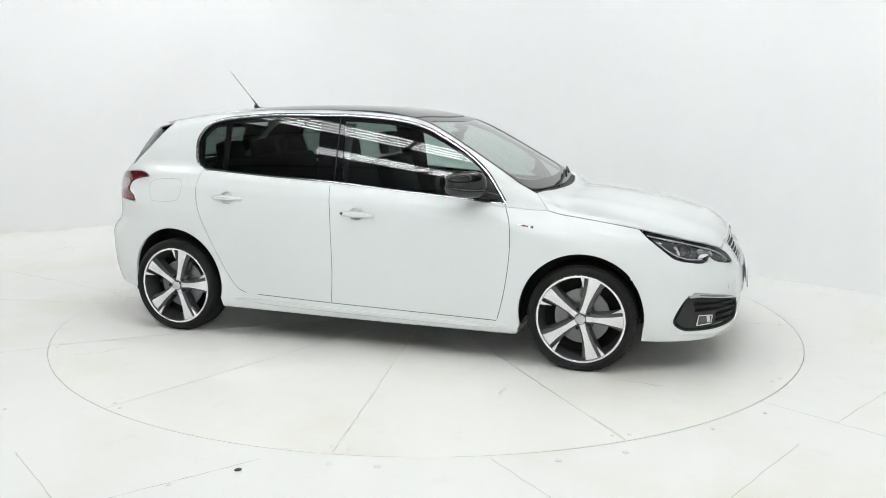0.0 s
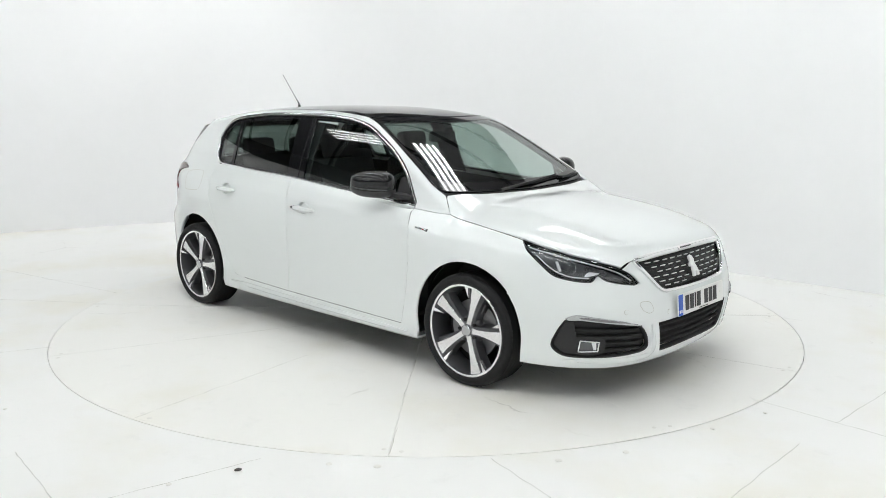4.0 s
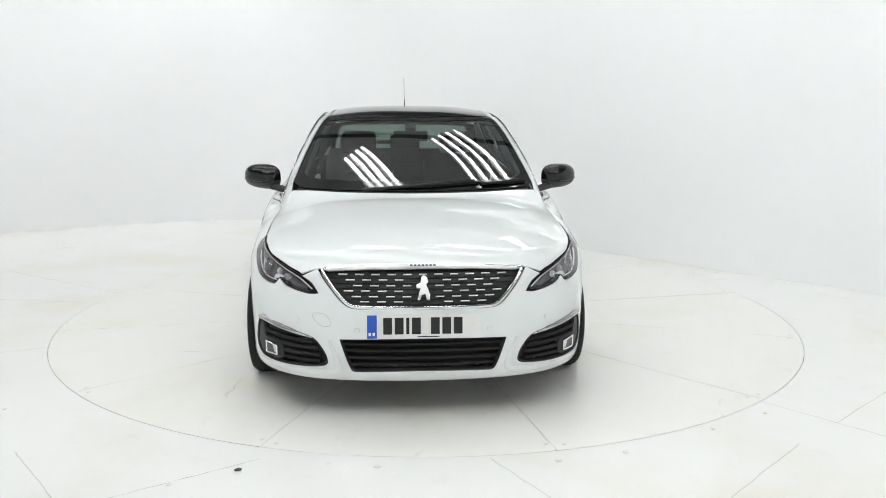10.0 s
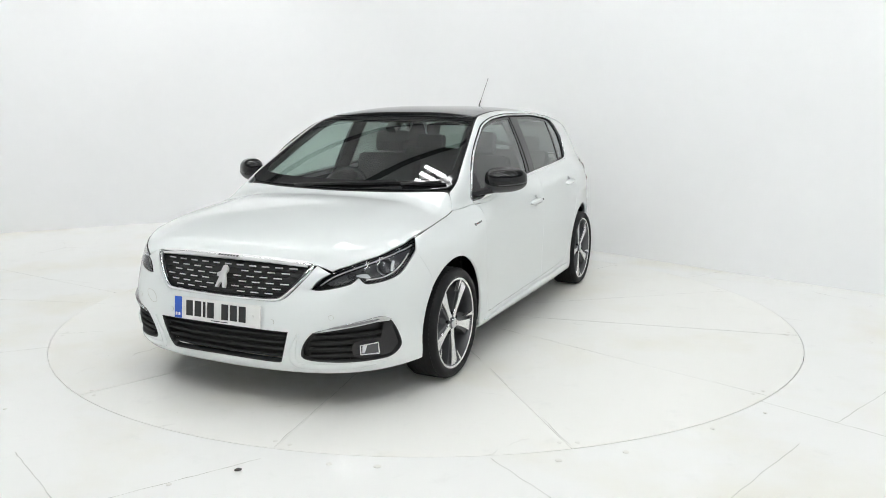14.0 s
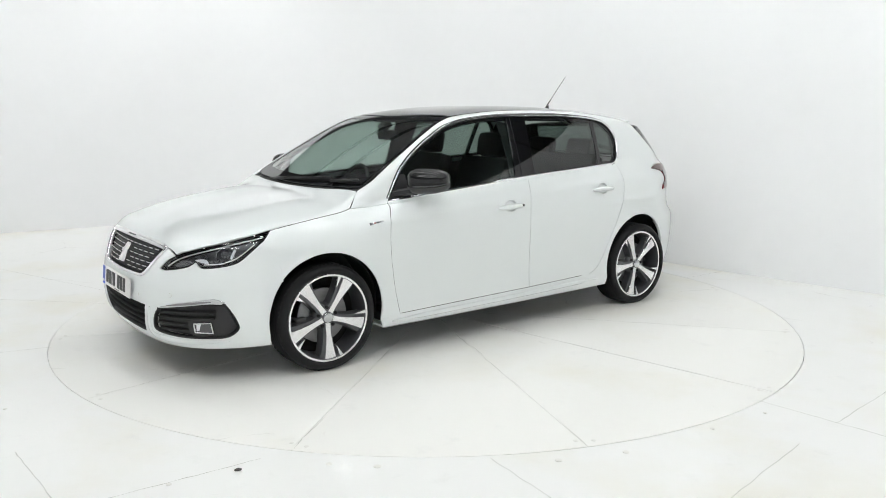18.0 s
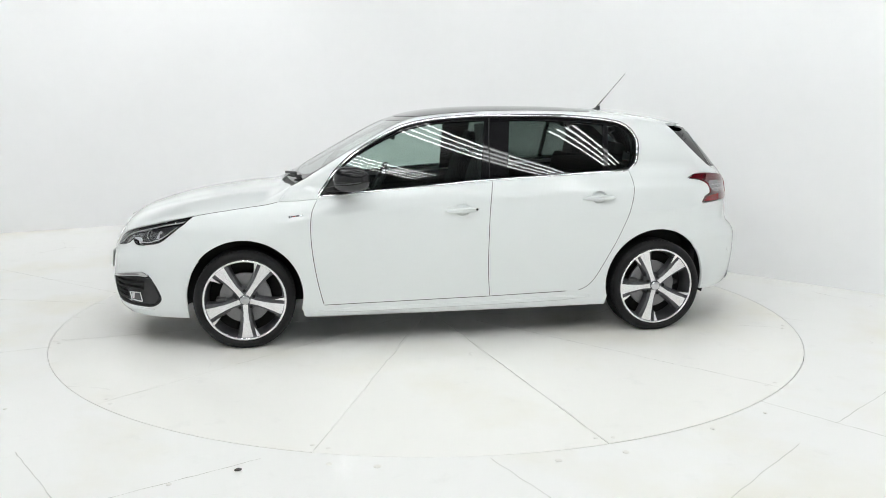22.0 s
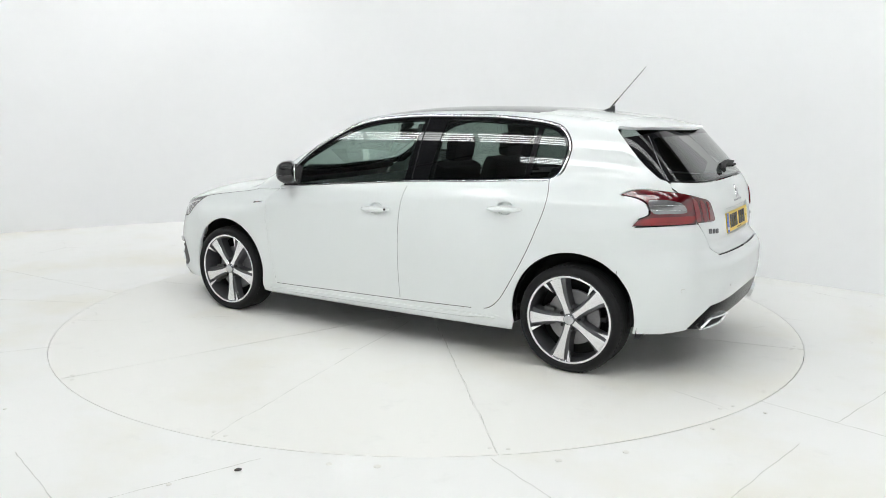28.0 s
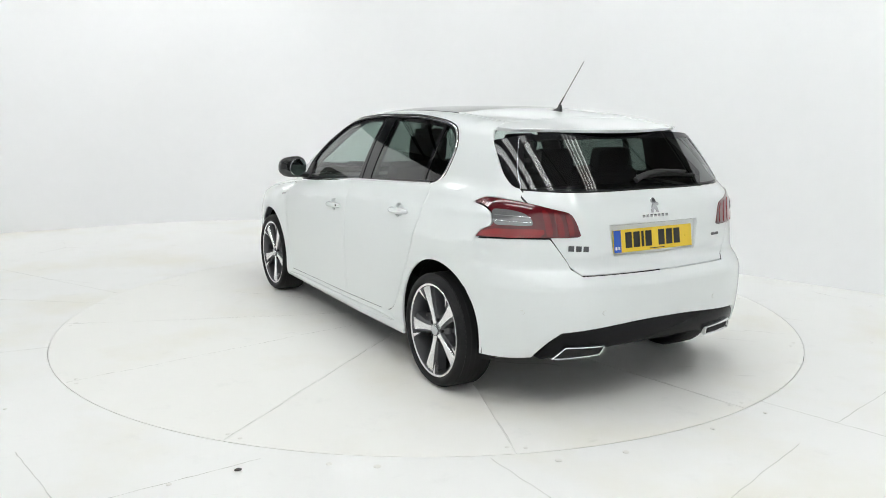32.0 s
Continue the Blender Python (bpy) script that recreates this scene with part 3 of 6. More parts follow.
def C(u, v):
    """A point of an outline that stays a corner."""
    return (u, v, 1)


def mirror_half(half):
    """A closed outline from its half at u >= 0, listed from u = 0 round to u = 0."""
    return list(half) + [(-q[0], *q[1:]) for q in reversed(half) if abs(q[0]) > 1e-6]


def mirror_plan(half):
    """A closed outline seen from above, from its half at y >= 0."""
    return list(half) + [(q[0], -q[1], *q[2:]) for q in reversed(half) if abs(q[1]) > 1e-6]


def rounded(pts, sharp=(), step=0.02, su=1.0):
    """A closed outline smoothed through the points; those listed in sharp stay corners."""
    n, out = len(pts), []
    p = [np.array((q[0] * su, q[1])) for q in pts]
    if sharp != "all":
        sharp = set(sharp) | {i for i, q in enumerate(pts) if len(q) > 2}
    every = sharp == "all"
    for i in range(n):
        a, b = p[i], p[(i + 1) % n]
        before, after = p[i - 1], p[(i + 2) % n]
        ta = (b - a) if every or i in sharp else (b - before) / 2
        tb = (b - a) if every or (i + 1) % n in sharp else (after - a) / 2
        length = np.linalg.norm(b - a)
        ta, tb = [t * min(1.0, length / max(np.linalg.norm(t), 1e-9)) for t in (ta, tb)]
        k = max(1, int(math.ceil(length / step)))
        for j in range(k):
            t = j / k
            q = (2 * t ** 3 - 3 * t ** 2 + 1) * a + (t ** 3 - 2 * t ** 2 + t) * ta + (3 * t ** 2 - 2 * t ** 3) * b + (t ** 3 - t ** 2) * tb
            out.append((q[0], q[1]))
    return np.array(out)


def shrink(poly, d):
    """The closed outline moved inward by d."""
    nxt, prv = np.roll(poly, -1, 0), np.roll(poly, 1, 0)
    t = nxt - prv
    t /= np.maximum(np.linalg.norm(t, axis=1, keepdims=True), 1e-9)
    area = 0.5 * np.sum(poly[:, 0] * nxt[:, 1] - nxt[:, 0] * poly[:, 1])
    nrm = np.stack([-t[:, 1], t[:, 0]], -1) * (1 if area > 0 else -1)
    return poly + nrm * d


def inside(pts, poly):
    x, y = pts[:, 0][:, None], pts[:, 1][:, None]
    a, b = poly, np.roll(poly, -1, 0)
    cross = ((a[:, 1] > y) != (b[:, 1] > y)) & (x < (b[:, 0] - a[:, 0]) * (y - a[:, 1]) / (b[:, 1] - a[:, 1] + 1e-12) + a[:, 0])
    return cross.sum(1) % 2 == 1


SCALE = {on_roof: 1.0, on_glass: 1.0, on_side: 1.0, on_top: 1.0, on_front: 0.0165, on_rear: 0.0165}


def drape(name, outline, lay, mat, parent, label="", sharp=(), holes=(), gap=0.0023, grid=0.035, offset=0.0, depth=0.014, side=1, out_step=0.02,
          hole_sharp=(), facing=None):
    """A panel with turned-in edges, its outline given in the view lay and laid on the body surface, offset outward by so much.
    side -1 mirrors it to the right flank."""
    su = SCALE[lay]
    rings = [shrink(rounded(outline, sharp, out_step, su), gap)]
    for h in holes:
        rings.append(shrink(rounded(h, hole_sharp or sharp, out_step, su), -gap))
    lo, hi = rings[0].min(0), rings[0].max(0)
    gx, gy = np.meshgrid(np.arange(lo[0] + grid / 2, hi[0], grid), np.arange(lo[1] + grid / 2, hi[1], grid))
    pts = np.stack([gx.ravel(), gy.ravel()], -1)
    keep = inside(pts, rings[0])
    for h in rings[1:]:
        keep &= ~inside(pts, h)
    for r in rings:
        keep &= np.min(np.linalg.norm(pts[:, None] - r[None], axis=2), axis=1) > grid * 0.35
    pts = pts[keep]
    verts, edges = [], []
    for r in rings:
        k = len(verts)
        verts += [tuple(p) for p in r]
        edges += [(k + i, k + (i + 1) % len(r)) for i in range(len(r))]
    ring_len = len(verts)
    verts += [tuple(p) for p in pts]
    v2, _, f2, _, _, _ = delaunay_2d_cdt([Vector(v) for v in verts], edges, [], 0, 1e-7)
    v2 = np.array([tuple(v) for v in v2])
    cen = np.array([v2[list(f)].mean(0) for f in f2])
    ok = inside(cen, rings[0])
    for h in rings[1:]:
        ok &= ~inside(cen, h)
    faces = [tuple(f) for f, k in zip(f2, ok) if k]
    uv = v2 / np.array([su, 1.0])
    p = lay(uv)
    nrm = glass_normal(p) if lay is on_glass else normal(p)
    if facing is not None:
        nrm = facing(p)
    top = p + nrm * offset
    # outward facing triangles
    fixed = []
    for f in faces:
        a, b, c = top[f[0]], top[f[1]], top[f[2]]
        fixed.append(f if np.dot(np.cross(b - a, c - a), nrm[f[0]]) > 0 else f[::-1])
    # turned-in edge
    count = {}
    for f in fixed:
        for i in range(len(f)):
            e = (f[i], f[(i + 1) % len(f)])
            count[e] = count.get(e, 0) + 1
    rim = [e for e in count if (e[1], e[0]) not in count]
    allv, alln = [tuple(q) for q in top], [tuple(q) for q in nrm]
    if depth > 0:
        for a, b in rim:
            k = len(allv)
            d = top[b] - top[a]
            out = np.cross(d, nrm[a])
            out = out / max(np.linalg.norm(out), 1e-9)
            for q, w in ((a, 0), (b, 0), (b, 1), (a, 1)):
                allv.append(tuple(top[q] - nrm[q] * depth * w))
                alln.append(tuple(out * 0.8 + nrm[q] * (0.6 if w == 0 else 0.0)))
            fixed.append((k + 3, k + 2, k + 1, k))
    if side < 0:
        allv = [(x, -y, z) for x, y, z in allv]
        alln = [(x, -y, z) for x, y, z in alln]
        fixed = [f[::-1] for f in fixed]
    return mesh_object(name, allv, fixed, mat, parent, label, normals=alln)


def along(pts, lay, n=120, closed=False, sharp=(), su_step=0.01):
    """Points and normals on the body along a line given in the view lay."""
    su = SCALE[lay]
    if closed:
        uv = rounded(pts, sharp, su_step, su) / np.array([su, 1.0])
    else:
        q = np.array(pts, float)
        s = np.concatenate([[0], np.cumsum(np.linalg.norm(np.diff(q * [su, 1], axis=0), axis=1))])
        t = np.linspace(0, s[-1], n)
        uv = np.stack([curve(s, q[:, 0])(t), curve(s, q[:, 1])(t)], -1)
    p = lay(uv)
    return p, (glass_normal(p) if lay is on_glass else normal(p))


def strip(name, p, nrm, mat, parent, label="", width=0.016, height=0.006, lift=0.0, closed=False, side=1, lean=0.0, taper=None):
    """A moulding with a rounded back, swept along points on the body."""
    n = len(p)
    t = np.roll(p, -1, 0) - np.roll(p, 1, 0) if closed else np.gradient(p, axis=0)
    t /= np.maximum(np.linalg.norm(t, axis=1, keepdims=True), 1e-9)
    w = np.cross(t, nrm)
    shape = [(-0.5, -0.6), (-0.5, 0.35), (-0.36, 0.8), (0, 1.0), (0.36, 0.8), (0.5, 0.35), (0.5, -0.6)]
    verts, faces = [], []
    m = len(shape)
    for i in range(n):
        k = taper(i / (n - 1)) if taper else 1.0
        for a, h in shape:
            verts.append(p[i] + nrm[i] * (lift + h * height) + w[i] * (a * width * k + lean))
    for i in range(n if closed else n - 1):
        j = (i + 1) % n
        for k in range(m - 1):
            faces.append((i * m + k, i * m + k + 1, j * m + k + 1, j * m + k))
    if not closed:
        faces += [tuple(range(m)), tuple(range((n - 1) * m, n * m))[::-1]]
    verts = np.array(verts)
    if side < 0:
        verts = verts * [1, -1, 1]
        faces = [f[::-1] for f in faces]
    bm = bmesh.new()
    vs = [bm.verts.new(v) for v in verts]
    for f in faces:
        bm.faces.new([vs[k] for k in f])
    return part(name, bm, mat, parent, label, smooth=True)


def arc(cx, cz, r, a0, a1, n=14):
    return [(cx + r * math.cos(radians(a0 + (a1 - a0) * i / (n - 1))), cz + r * math.sin(radians(a0 + (a1 - a0) * i / (n - 1)))) for i in range(n)]


def plan_line(pts, n=16):
    """A line given from above, as (x, z) in side view."""
    p, _ = along(pts, on_top, n)
    return [(a, c) for a, _, c in p]


car = new("car")
tagged(car, "pearl white five-door hatchback car with black roof and glossy black mirrors", "car")

# outlines that neighbours share
ARCH_F, ARCH_R = (1.315, 0.312, 0.348), (-1.318, 0.315, 0.353)
HOOD_EDGE = [(1.605, 0.780), (1.40, 0.778), (1.25, 0.772), (1.10, 0.764)]
SCREEN_EDGE = [(1.02, 0.702), (0.94, 0.712), (0.85, 0.694), (0.75, 0.670), (0.60, 0.638), (0.45, 0.604), (0.31, 0.568), (0.21, 0.538)]
ROOF_EDGE = [(0.21, 0.538), (0.0, 0.526), (-0.4, 0.520), (-0.8, 0.515), (-1.2, 0.510), (-1.40, 0.505)]
WINDOW_TOP = [(0.863, 0.900), (0.800, 0.990), (0.748, 1.060), (0.621, 1.168), (0.451, 1.266), (0.307, 1.330), (0.090, 1.372), (-0.237, 1.392),
              (-0.601, 1.393), (-0.930, 1.375), (-1.115, 1.344), (-1.188, 1.287), (-1.214, 1.221), (-1.196, 1.117), (-1.150, 1.056)]
WINDOW_FOOT = [(-1.071, 1.041), (-0.747, 1.021), (-0.216, 0.993), (0.099, 0.967), (0.481, 0.937)]


def path(pts, n):
    """n points along a smooth open line, so that both neighbours share the very same edge."""
    q = np.array(pts, float)
    t = np.concatenate([[0], np.cumsum(np.linalg.norm(np.diff(q, axis=0), axis=1))])
    k = np.linspace(0, t[-1], n)
    a, b = spline(t, q[:, 0])(k), spline(t, q[:, 1])(k)
    return [(float(u), float(v)) for u, v in zip(a, b)]


DOOR_FRONT = path([(0.868, 0.892), (0.898, 0.840), (0.910, 0.780), (0.912, 0.660), (0.893, 0.484), (0.858, 0.310), (0.842, 0.250)], 22)
DOOR_SPLIT = path([(-0.216, 0.987), (-0.200, 0.90), (-0.183, 0.654), (-0.182, 0.44), (-0.193, 0.270)], 18)
DOOR_REAR = path([(-1.130, 1.048), (-1.146, 0.967), (-1.121, 0.826), (-1.048, 0.648), (-0.931, 0.433), (-0.868, 0.340), (-0.820, 0.302), (-0.760, 0.286)], 30)
LAMP_F = [(60.0, 0.799), (54.6, 0.778), (46.3, 0.743), (38.0, 0.708), (32.5, 0.676), (29.8, 0.648), (27.4, 0.606), (29.0, 0.602), (33.6, 0.614), (37.0, 0.630), (39.2, 0.655),
          (41.2, 0.625), (46.0, 0.630), (50.5, 0.650), (53.5, 0.690), (57.0, 0.745)]
GRILLE = mirror_half([(0, 0.727), (17.0, 0.724), C(27.6, 0.712), (27.2, 0.695), (24.0, 0.635), (19.9, 0.564), (17.6, 0.546), (9.5, 0.542), (0, 0.541)])
INTAKE = mirror_half([(0, 0.405), C(21.0, 0.399), (18.6, 0.242), (17.2, 0.234), (0, 0.240)])
FOG = [(44.5, 0.452), (47.6, 0.432), (50.9, 0.310), (48.2, 0.260), (43.0, 0.251), (34.0, 0.253), (26.2, 0.264), (24.4, 0.283), (25.2, 0.345), (28.0, 0.402), (36.0, 0.432)]
LAMP_R = [(57.4, 0.992), (53.9, 1.014), (48.7, 1.018), (41.1, 1.006), (33.5, 0.977), (29.4, 0.956), (27.7, 0.914), (26.3, 0.854), (27.2, 0.845),
          (42.4, 0.845), (55.0, 0.833), (53.1, 0.869), (49.9, 0.898), (50.4, 0.951), (52.8, 0.979)]


def side_of(rear_uv):
    p = on_rear(np.array([rear_uv]))[0]
    return (p[0], p[2])


def body_sides():
    hood_xz = plan_line(HOOD_EDGE, 12)
    screen_xz = plan_line(SCREEN_EDGE, 18)
    roof_xz = plan_line(ROOF_EDGE, 18)
    spoiler_xz = plan_line([(-1.449, 0.601), (-1.425, 0.548), (-1.403, 0.502)], 6)
    for s in (1, -1):
        # front wing
        arch = arc(*ARCH_F, 191, 38)
        tip = on_front(np.array([(60.0, 0.804), (58.9, 0.770), (57.6, 0.742), (61.0, 0.66), (63.3, 0.600)]))
        wing = [C(tip[0][0], tip[0][2])] + hood_xz[1:-1] + [C(*hood_xz[-1]), (0.99, 0.880), C(*DOOR_FRONT[0])] + DOOR_FRONT[1:-1] + [C(*DOOR_FRONT[-1]), C(0.975, 0.237)] + arch[1:-1] \
            + [C(*arch[-1]), (tip[4][0], tip[4][2]), (tip[3][0], tip[3][2]), C(tip[2][0], tip[2][2]), (tip[1][0], tip[1][2])]
        drape("front_wing", wing, on_side, M_PAINT, car, side=s, grid=0.03, out_step=0.014, gap=0.0017)
        # side frame with pillars and rear quarter
        notch = [side_of(q) for q in ((55.4, 0.830), (53.4, 0.869), (50.3, 0.898), (50.8, 0.951), (53.2, 0.977), (57.9, 0.992), (54.0, 1.018), (48.7, 1.022), (42.2, 1.010))]
        corner = plan_line([(1.10, 0.764), (1.062, 0.740), (1.035, 0.718), (1.02, 0.702)], 6)
        frame_line = [C(*corner[0]), (0.99, 0.880), C(*DOOR_FRONT[0]), C(*WINDOW_TOP[0])] + WINDOW_TOP[1:-1] + [C(*DOOR_REAR[0])] + DOOR_REAR[1:-1] + [C(*DOOR_REAR[-1]), C(-0.975, 0.237)] \
            + arc(*ARCH_R, -11, 133)[1:-1] + [C(*arc(*ARCH_R, -11, 133)[-1]), (-1.60, 0.70), C(*notch[0]), notch[1], notch[2], notch[3], notch[4], C(*notch[5]), notch[6], notch[7], C(*notch[8])] \
            + [C(*side_of((42.4, 1.040))), C(*side_of((44.9, 1.071))), (-1.62, 1.163)] + [C(*spoiler_xz[0])] + spoiler_xz[1:-1] + [C(*spoiler_xz[-1])] + roof_xz[::-1][1:] + screen_xz[::-1][1:-1] + [C(*screen_xz[0])] + corner[::-1][1:-1]
        drape("side_frame", frame_line, on_side, M_PAINT, car, side=s, grid=0.025, out_step=0.012)
        # doors
        def cup_line(x0, z0):
            return [(x0 + 0.050 * math.cos(a) - 0.004, z0 + 0.004 + 0.036 * math.sin(a)) for a in np.linspace(0, 2 * math.pi, 20)[:-1]]

        front = [C(*DOOR_FRONT[-1])] + DOOR_FRONT[::-1][1:-1] + [C(*DOOR_FRONT[0])] + [(x, z - 0.004) for x, z in WINDOW_FOOT[::-1][:2]] + [C(*DOOR_SPLIT[0])] + DOOR_SPLIT[1:-1] + [C(*DOOR_SPLIT[-1])]
        door_f = drape("front_door", front, on_side, M_PAINT, car, side=s, grid=0.025, holes=[cup_line(-0.012, 0.820)])
        rear = [C(*DOOR_SPLIT[-1])] + DOOR_SPLIT[::-1][1:-1] + [C(*DOOR_SPLIT[0])] + [(x, z - 0.004) for x, z in WINDOW_FOOT[::-1][3:]] + [C(*DOOR_REAR[0])] + DOOR_REAR[1:-1] + [C(*DOOR_REAR[-1])]
        door_r = drape("rear_door", rear, on_side, M_PAINT, car, side=s, grid=0.025, holes=[cup_line(-0.900, 0.880)])
        # dark strips put in for the shade in the shut lines, white flanges where panels meet tightly
        for line in (DOOR_FRONT, DOOR_SPLIT, DOOR_REAR, [DOOR_FRONT[-1], (-0.193, 0.270), DOOR_REAR[-1]]):
            p, nn = along(line, on_side, 40)
            strip("door_gap_shade", p, nn, M_UNDER, car, width=0.010, height=0.001, lift=-0.0045, side=s)
        p, nn = along(HOOD_EDGE, on_top, 24)
        strip("bonnet_gap_shade", p, nn, M_UNDER, car, width=0.0042, height=0.001, lift=-0.0008, side=s)
        p, nn = along([(57.5, 0.741), (61.0, 0.66), (63.3, 0.600), (63.4, 0.53)], on_front, 24)
        strip("flange", p, nn, M_PAINT, car, width=0.020, height=0.001, lift=-0.0025, side=s)
        p, nn = along([(0.84, 0.246), (0.975, 0.2355)], on_side, 8)
        strip("flange", p, nn, M_PAINT, car, width=0.020, height=0.001, lift=-0.0035, side=s)
        p, nn = along([(-0.70, 0.284), (-0.80, 0.276), (-0.975, 0.2355)], on_side, 12)
        strip("flange", p, nn, M_PAINT, car, width=0.024, height=0.001, lift=-0.0035, side=s)
        for line, lay, w_, drop in (([(57.0, 0.79), (55.3, 0.832), (53.2, 0.869)], on_rear, 0.034, 0.004), ([(45.6, 1.078), (42.8, 1.040), (40.8, 1.006)], on_rear, 0.034, 0.006), ([(-1.37, 0.485), (-1.405, 0.52), (-1.43, 0.57), (-1.46, 0.600)], on_top, 0.05, 0.004)):
            p, nn = along(line, lay, 14)
            strip("flange", p, nn, M_PAINT, car, width=w_, height=0.001, lift=-drop, side=s)
        # sill and its side skirt
        sill = [(0.975, 0.237), (0.842, 0.250), (-0.193, 0.270), (-0.760, 0.286), (-0.975, 0.237), (-0.962, 0.186), (0.0, 0.176), (0.958, 0.168)]
        sill_ob = drape("sill", sill, on_side, M_PAINT, car, sharp="all", side=s, grid=0.03)
        skirt_line, skirt_n = along([(0.90, 0.214), (0.3, 0.222), (-0.3, 0.232), (-0.86, 0.246)], on_side, 60)
        strip("side_skirt", skirt_line, skirt_n, M_PAINT, sill_ob, width=0.030, height=0.012, side=s, taper=lambda u: min(1.0, 0.2 + 6 * u, 0.1 + 8 * (1 - u)))
        # door handles with their cups
        for x0, z0, tilt, door in ((-0.012, 0.820, 1.4, door_f), (-0.900, 0.880, 2.2, door_r)):
            c = on_side(np.array([(x0, z0)]))[0]
            bm = bmesh.new()
            hx = np.linspace(-0.112, 0.108, 15)
            ringv = []
            for x in hx:
                u = (x + 0.112) / 0.22
                h = 0.017 * (1 - 0.75 * abs(2 * u - 1) ** 3) + 0.002
                out = 0.008 + 0.026 * (1 - abs(2 * u - 1) ** 4)
                zz = z0 + x * -0.03
                q = [(x0 + x, c[1] + out * f + 0.001, zz + h * g - 0.0) for f, g in ((-0.2, -1), (0.75, -0.8), (1, -0.2), (0.9, 0.6), (0.4, 1), (-0.2, 0.8))]
                ringv.append([bm.verts.new((a, b * s, d)) for a, b, d in q])
            for a, b in zip(ringv, ringv[1:]):
                for k in range(6):
                    bm.faces.new((a[k], a[(k + 1) % 6], b[(k + 1) % 6], b[k]))
            bm.faces.new(ringv[0])
            bm.faces.new(ringv[-1])
            part("handle", bm, M_PAINT, door, smooth=True)
            drape("handle_cup", cup_line(x0, z0), on_side, M_PAINT, door, "shaded hollow behind the handle", offset=-0.013, depth=0, gap=-0.006, side=s, out_step=0.01)
            p, nn = along(cup_line(x0, z0), on_side, closed=True, su_step=0.01)
            strip("cup_wall", p, nn, M_PAINT, door, width=0.004, height=0.008, lift=-0.010, closed=True, side=s, lean=0.002)
            if door is door_f:
                bm = bmesh.new()
                bmesh.ops.create_cone(bm, cap_ends=True, radius1=0.0075, radius2=0.0075, depth=0.004, segments=16,
                                      matrix=Matrix.Translation((x0 - 0.088, (c[1] + 0.027) * s, z0 + 0.006)) @ pose(0, 0, 0, 90))
                part("lock_cylinder", bm, M_GLOSS_BLACK, door)
        # windows: black surround with panes set into it
        outline = WINDOW_TOP + WINDOW_FOOT
        pane_f = [C(0.795, 0.935), (0.700, 1.085), (0.600, 1.158), (0.440, 1.246), (0.300, 1.306), (0.090, 1.348), C(-0.205, 1.366), (-0.185, 1.25), C(-0.150, 1.002), (0.099, 0.984), (0.481, 0.955)]
        pane_r = [C(-0.372, 1.368), (-0.601, 1.365), (-0.860, 1.352), C(-0.995, 1.338), C(-0.965, 1.055), (-0.747, 1.040), C(-0.325, 1.017), (-0.345, 1.18)]
        pane_q = [C(-1.030, 1.338), (-1.097, 1.323), (-1.159, 1.274), (-1.188, 1.217), (-1.169, 1.120), (-1.130, 1.073), (-1.074, 1.062), C(-1.000, 1.058)]
        drape("window_surround", outline, on_glass, M_GLOSS_BLACK, car, "gloss black surround and centre pillar of the side windows",
              sharp={0}, holes=[pane_f, pane_r, pane_q], offset=-0.007, depth=0.02, side=s, grid=0.03, out_step=0.012)
        drape("front_window", pane_f, on_glass, M_GLASS, door_f, "green-tinted side window", offset=-0.011, depth=0, gap=-0.003, side=s)
        drape("rear_window", pane_r, on_glass, M_PRIVACY, door_r, "dark privacy glass side window", offset=-0.011, depth=0, gap=-0.003, side=s)
        drape("quarter_window", pane_q, on_glass, M_PRIVACY, door_r, "dark privacy glass quarter window", offset=-0.011, depth=0, gap=-0.003, side=s)
        for xz in (((-0.238, 1.386), (-0.222, 1.25), (-0.211, 1.05), (-0.208, 0.996)),):
            p, nn = along(xz, on_glass, 20)
            strip("pillar_gap", p, nn, M_UNDER, car, "thin dark seam between the door pillars", width=0.006, height=0.002, lift=-0.006, side=s)
        p, nn = along(WINDOW_TOP + [(-1.10, 1.043), (-0.95, 1.034)], on_glass, 150)
        strip("trim_seal", p, nn, M_UNDER, car, "black rubber line beside the chrome strip", width=0.025, height=0.003, lift=-0.001, side=s)
        strip("window_trim", p, nn, M_CHROME, car, "bright chrome strip round the side windows", width=0.013, height=0.006, side=s)
        p, nn = along([(-1.09, 1.042), (-0.95, 1.034), *WINDOW_FOOT[1:], (0.70, 0.919), (0.862, 0.903)], on_glass, 90)
        foot = [(x, z) for x, _, z in p]
        sill_line = on_side(np.array([(x, z - 0.006) for x, z in foot]))
        inner_line = on_glass(np.array([(x, z + 0.004) for x, z in foot])) - [0, 0.006, 0]
        lip = sill_line * 0.35 + p * 0.65 + [0, 0.002, 0.003]
        v = [q * [1, s, 1] for row in zip(sill_line - [0, 0.003, 0.010], sill_line + [0, -0.002, 0.003], lip, inner_line) for q in row]
        f = [(4 * i + k, 4 * i + k + 1, 4 * i + k + 5, 4 * i + k + 4) for i in range(len(p) - 1) for k in range(3)]
        mesh_object("door_ledge", v, f if s > 0 else [q[::-1] for q in f], M_PAINT, car, "white ledge of the doors under the side windows")
        strip("belt_trim", lip, nn, M_CHROME, car, "bright chrome strip under the side windows", width=0.016, height=0.006, side=s)
        # door mirror triangle
        drape("mirror_base", [(0.848, 0.915), (0.735, 1.055), (0.705, 1.05), (0.700, 0.930)], on_side, M_PLASTIC, door_f, sharp="all", offset=0.004, depth=0.012, side=s)
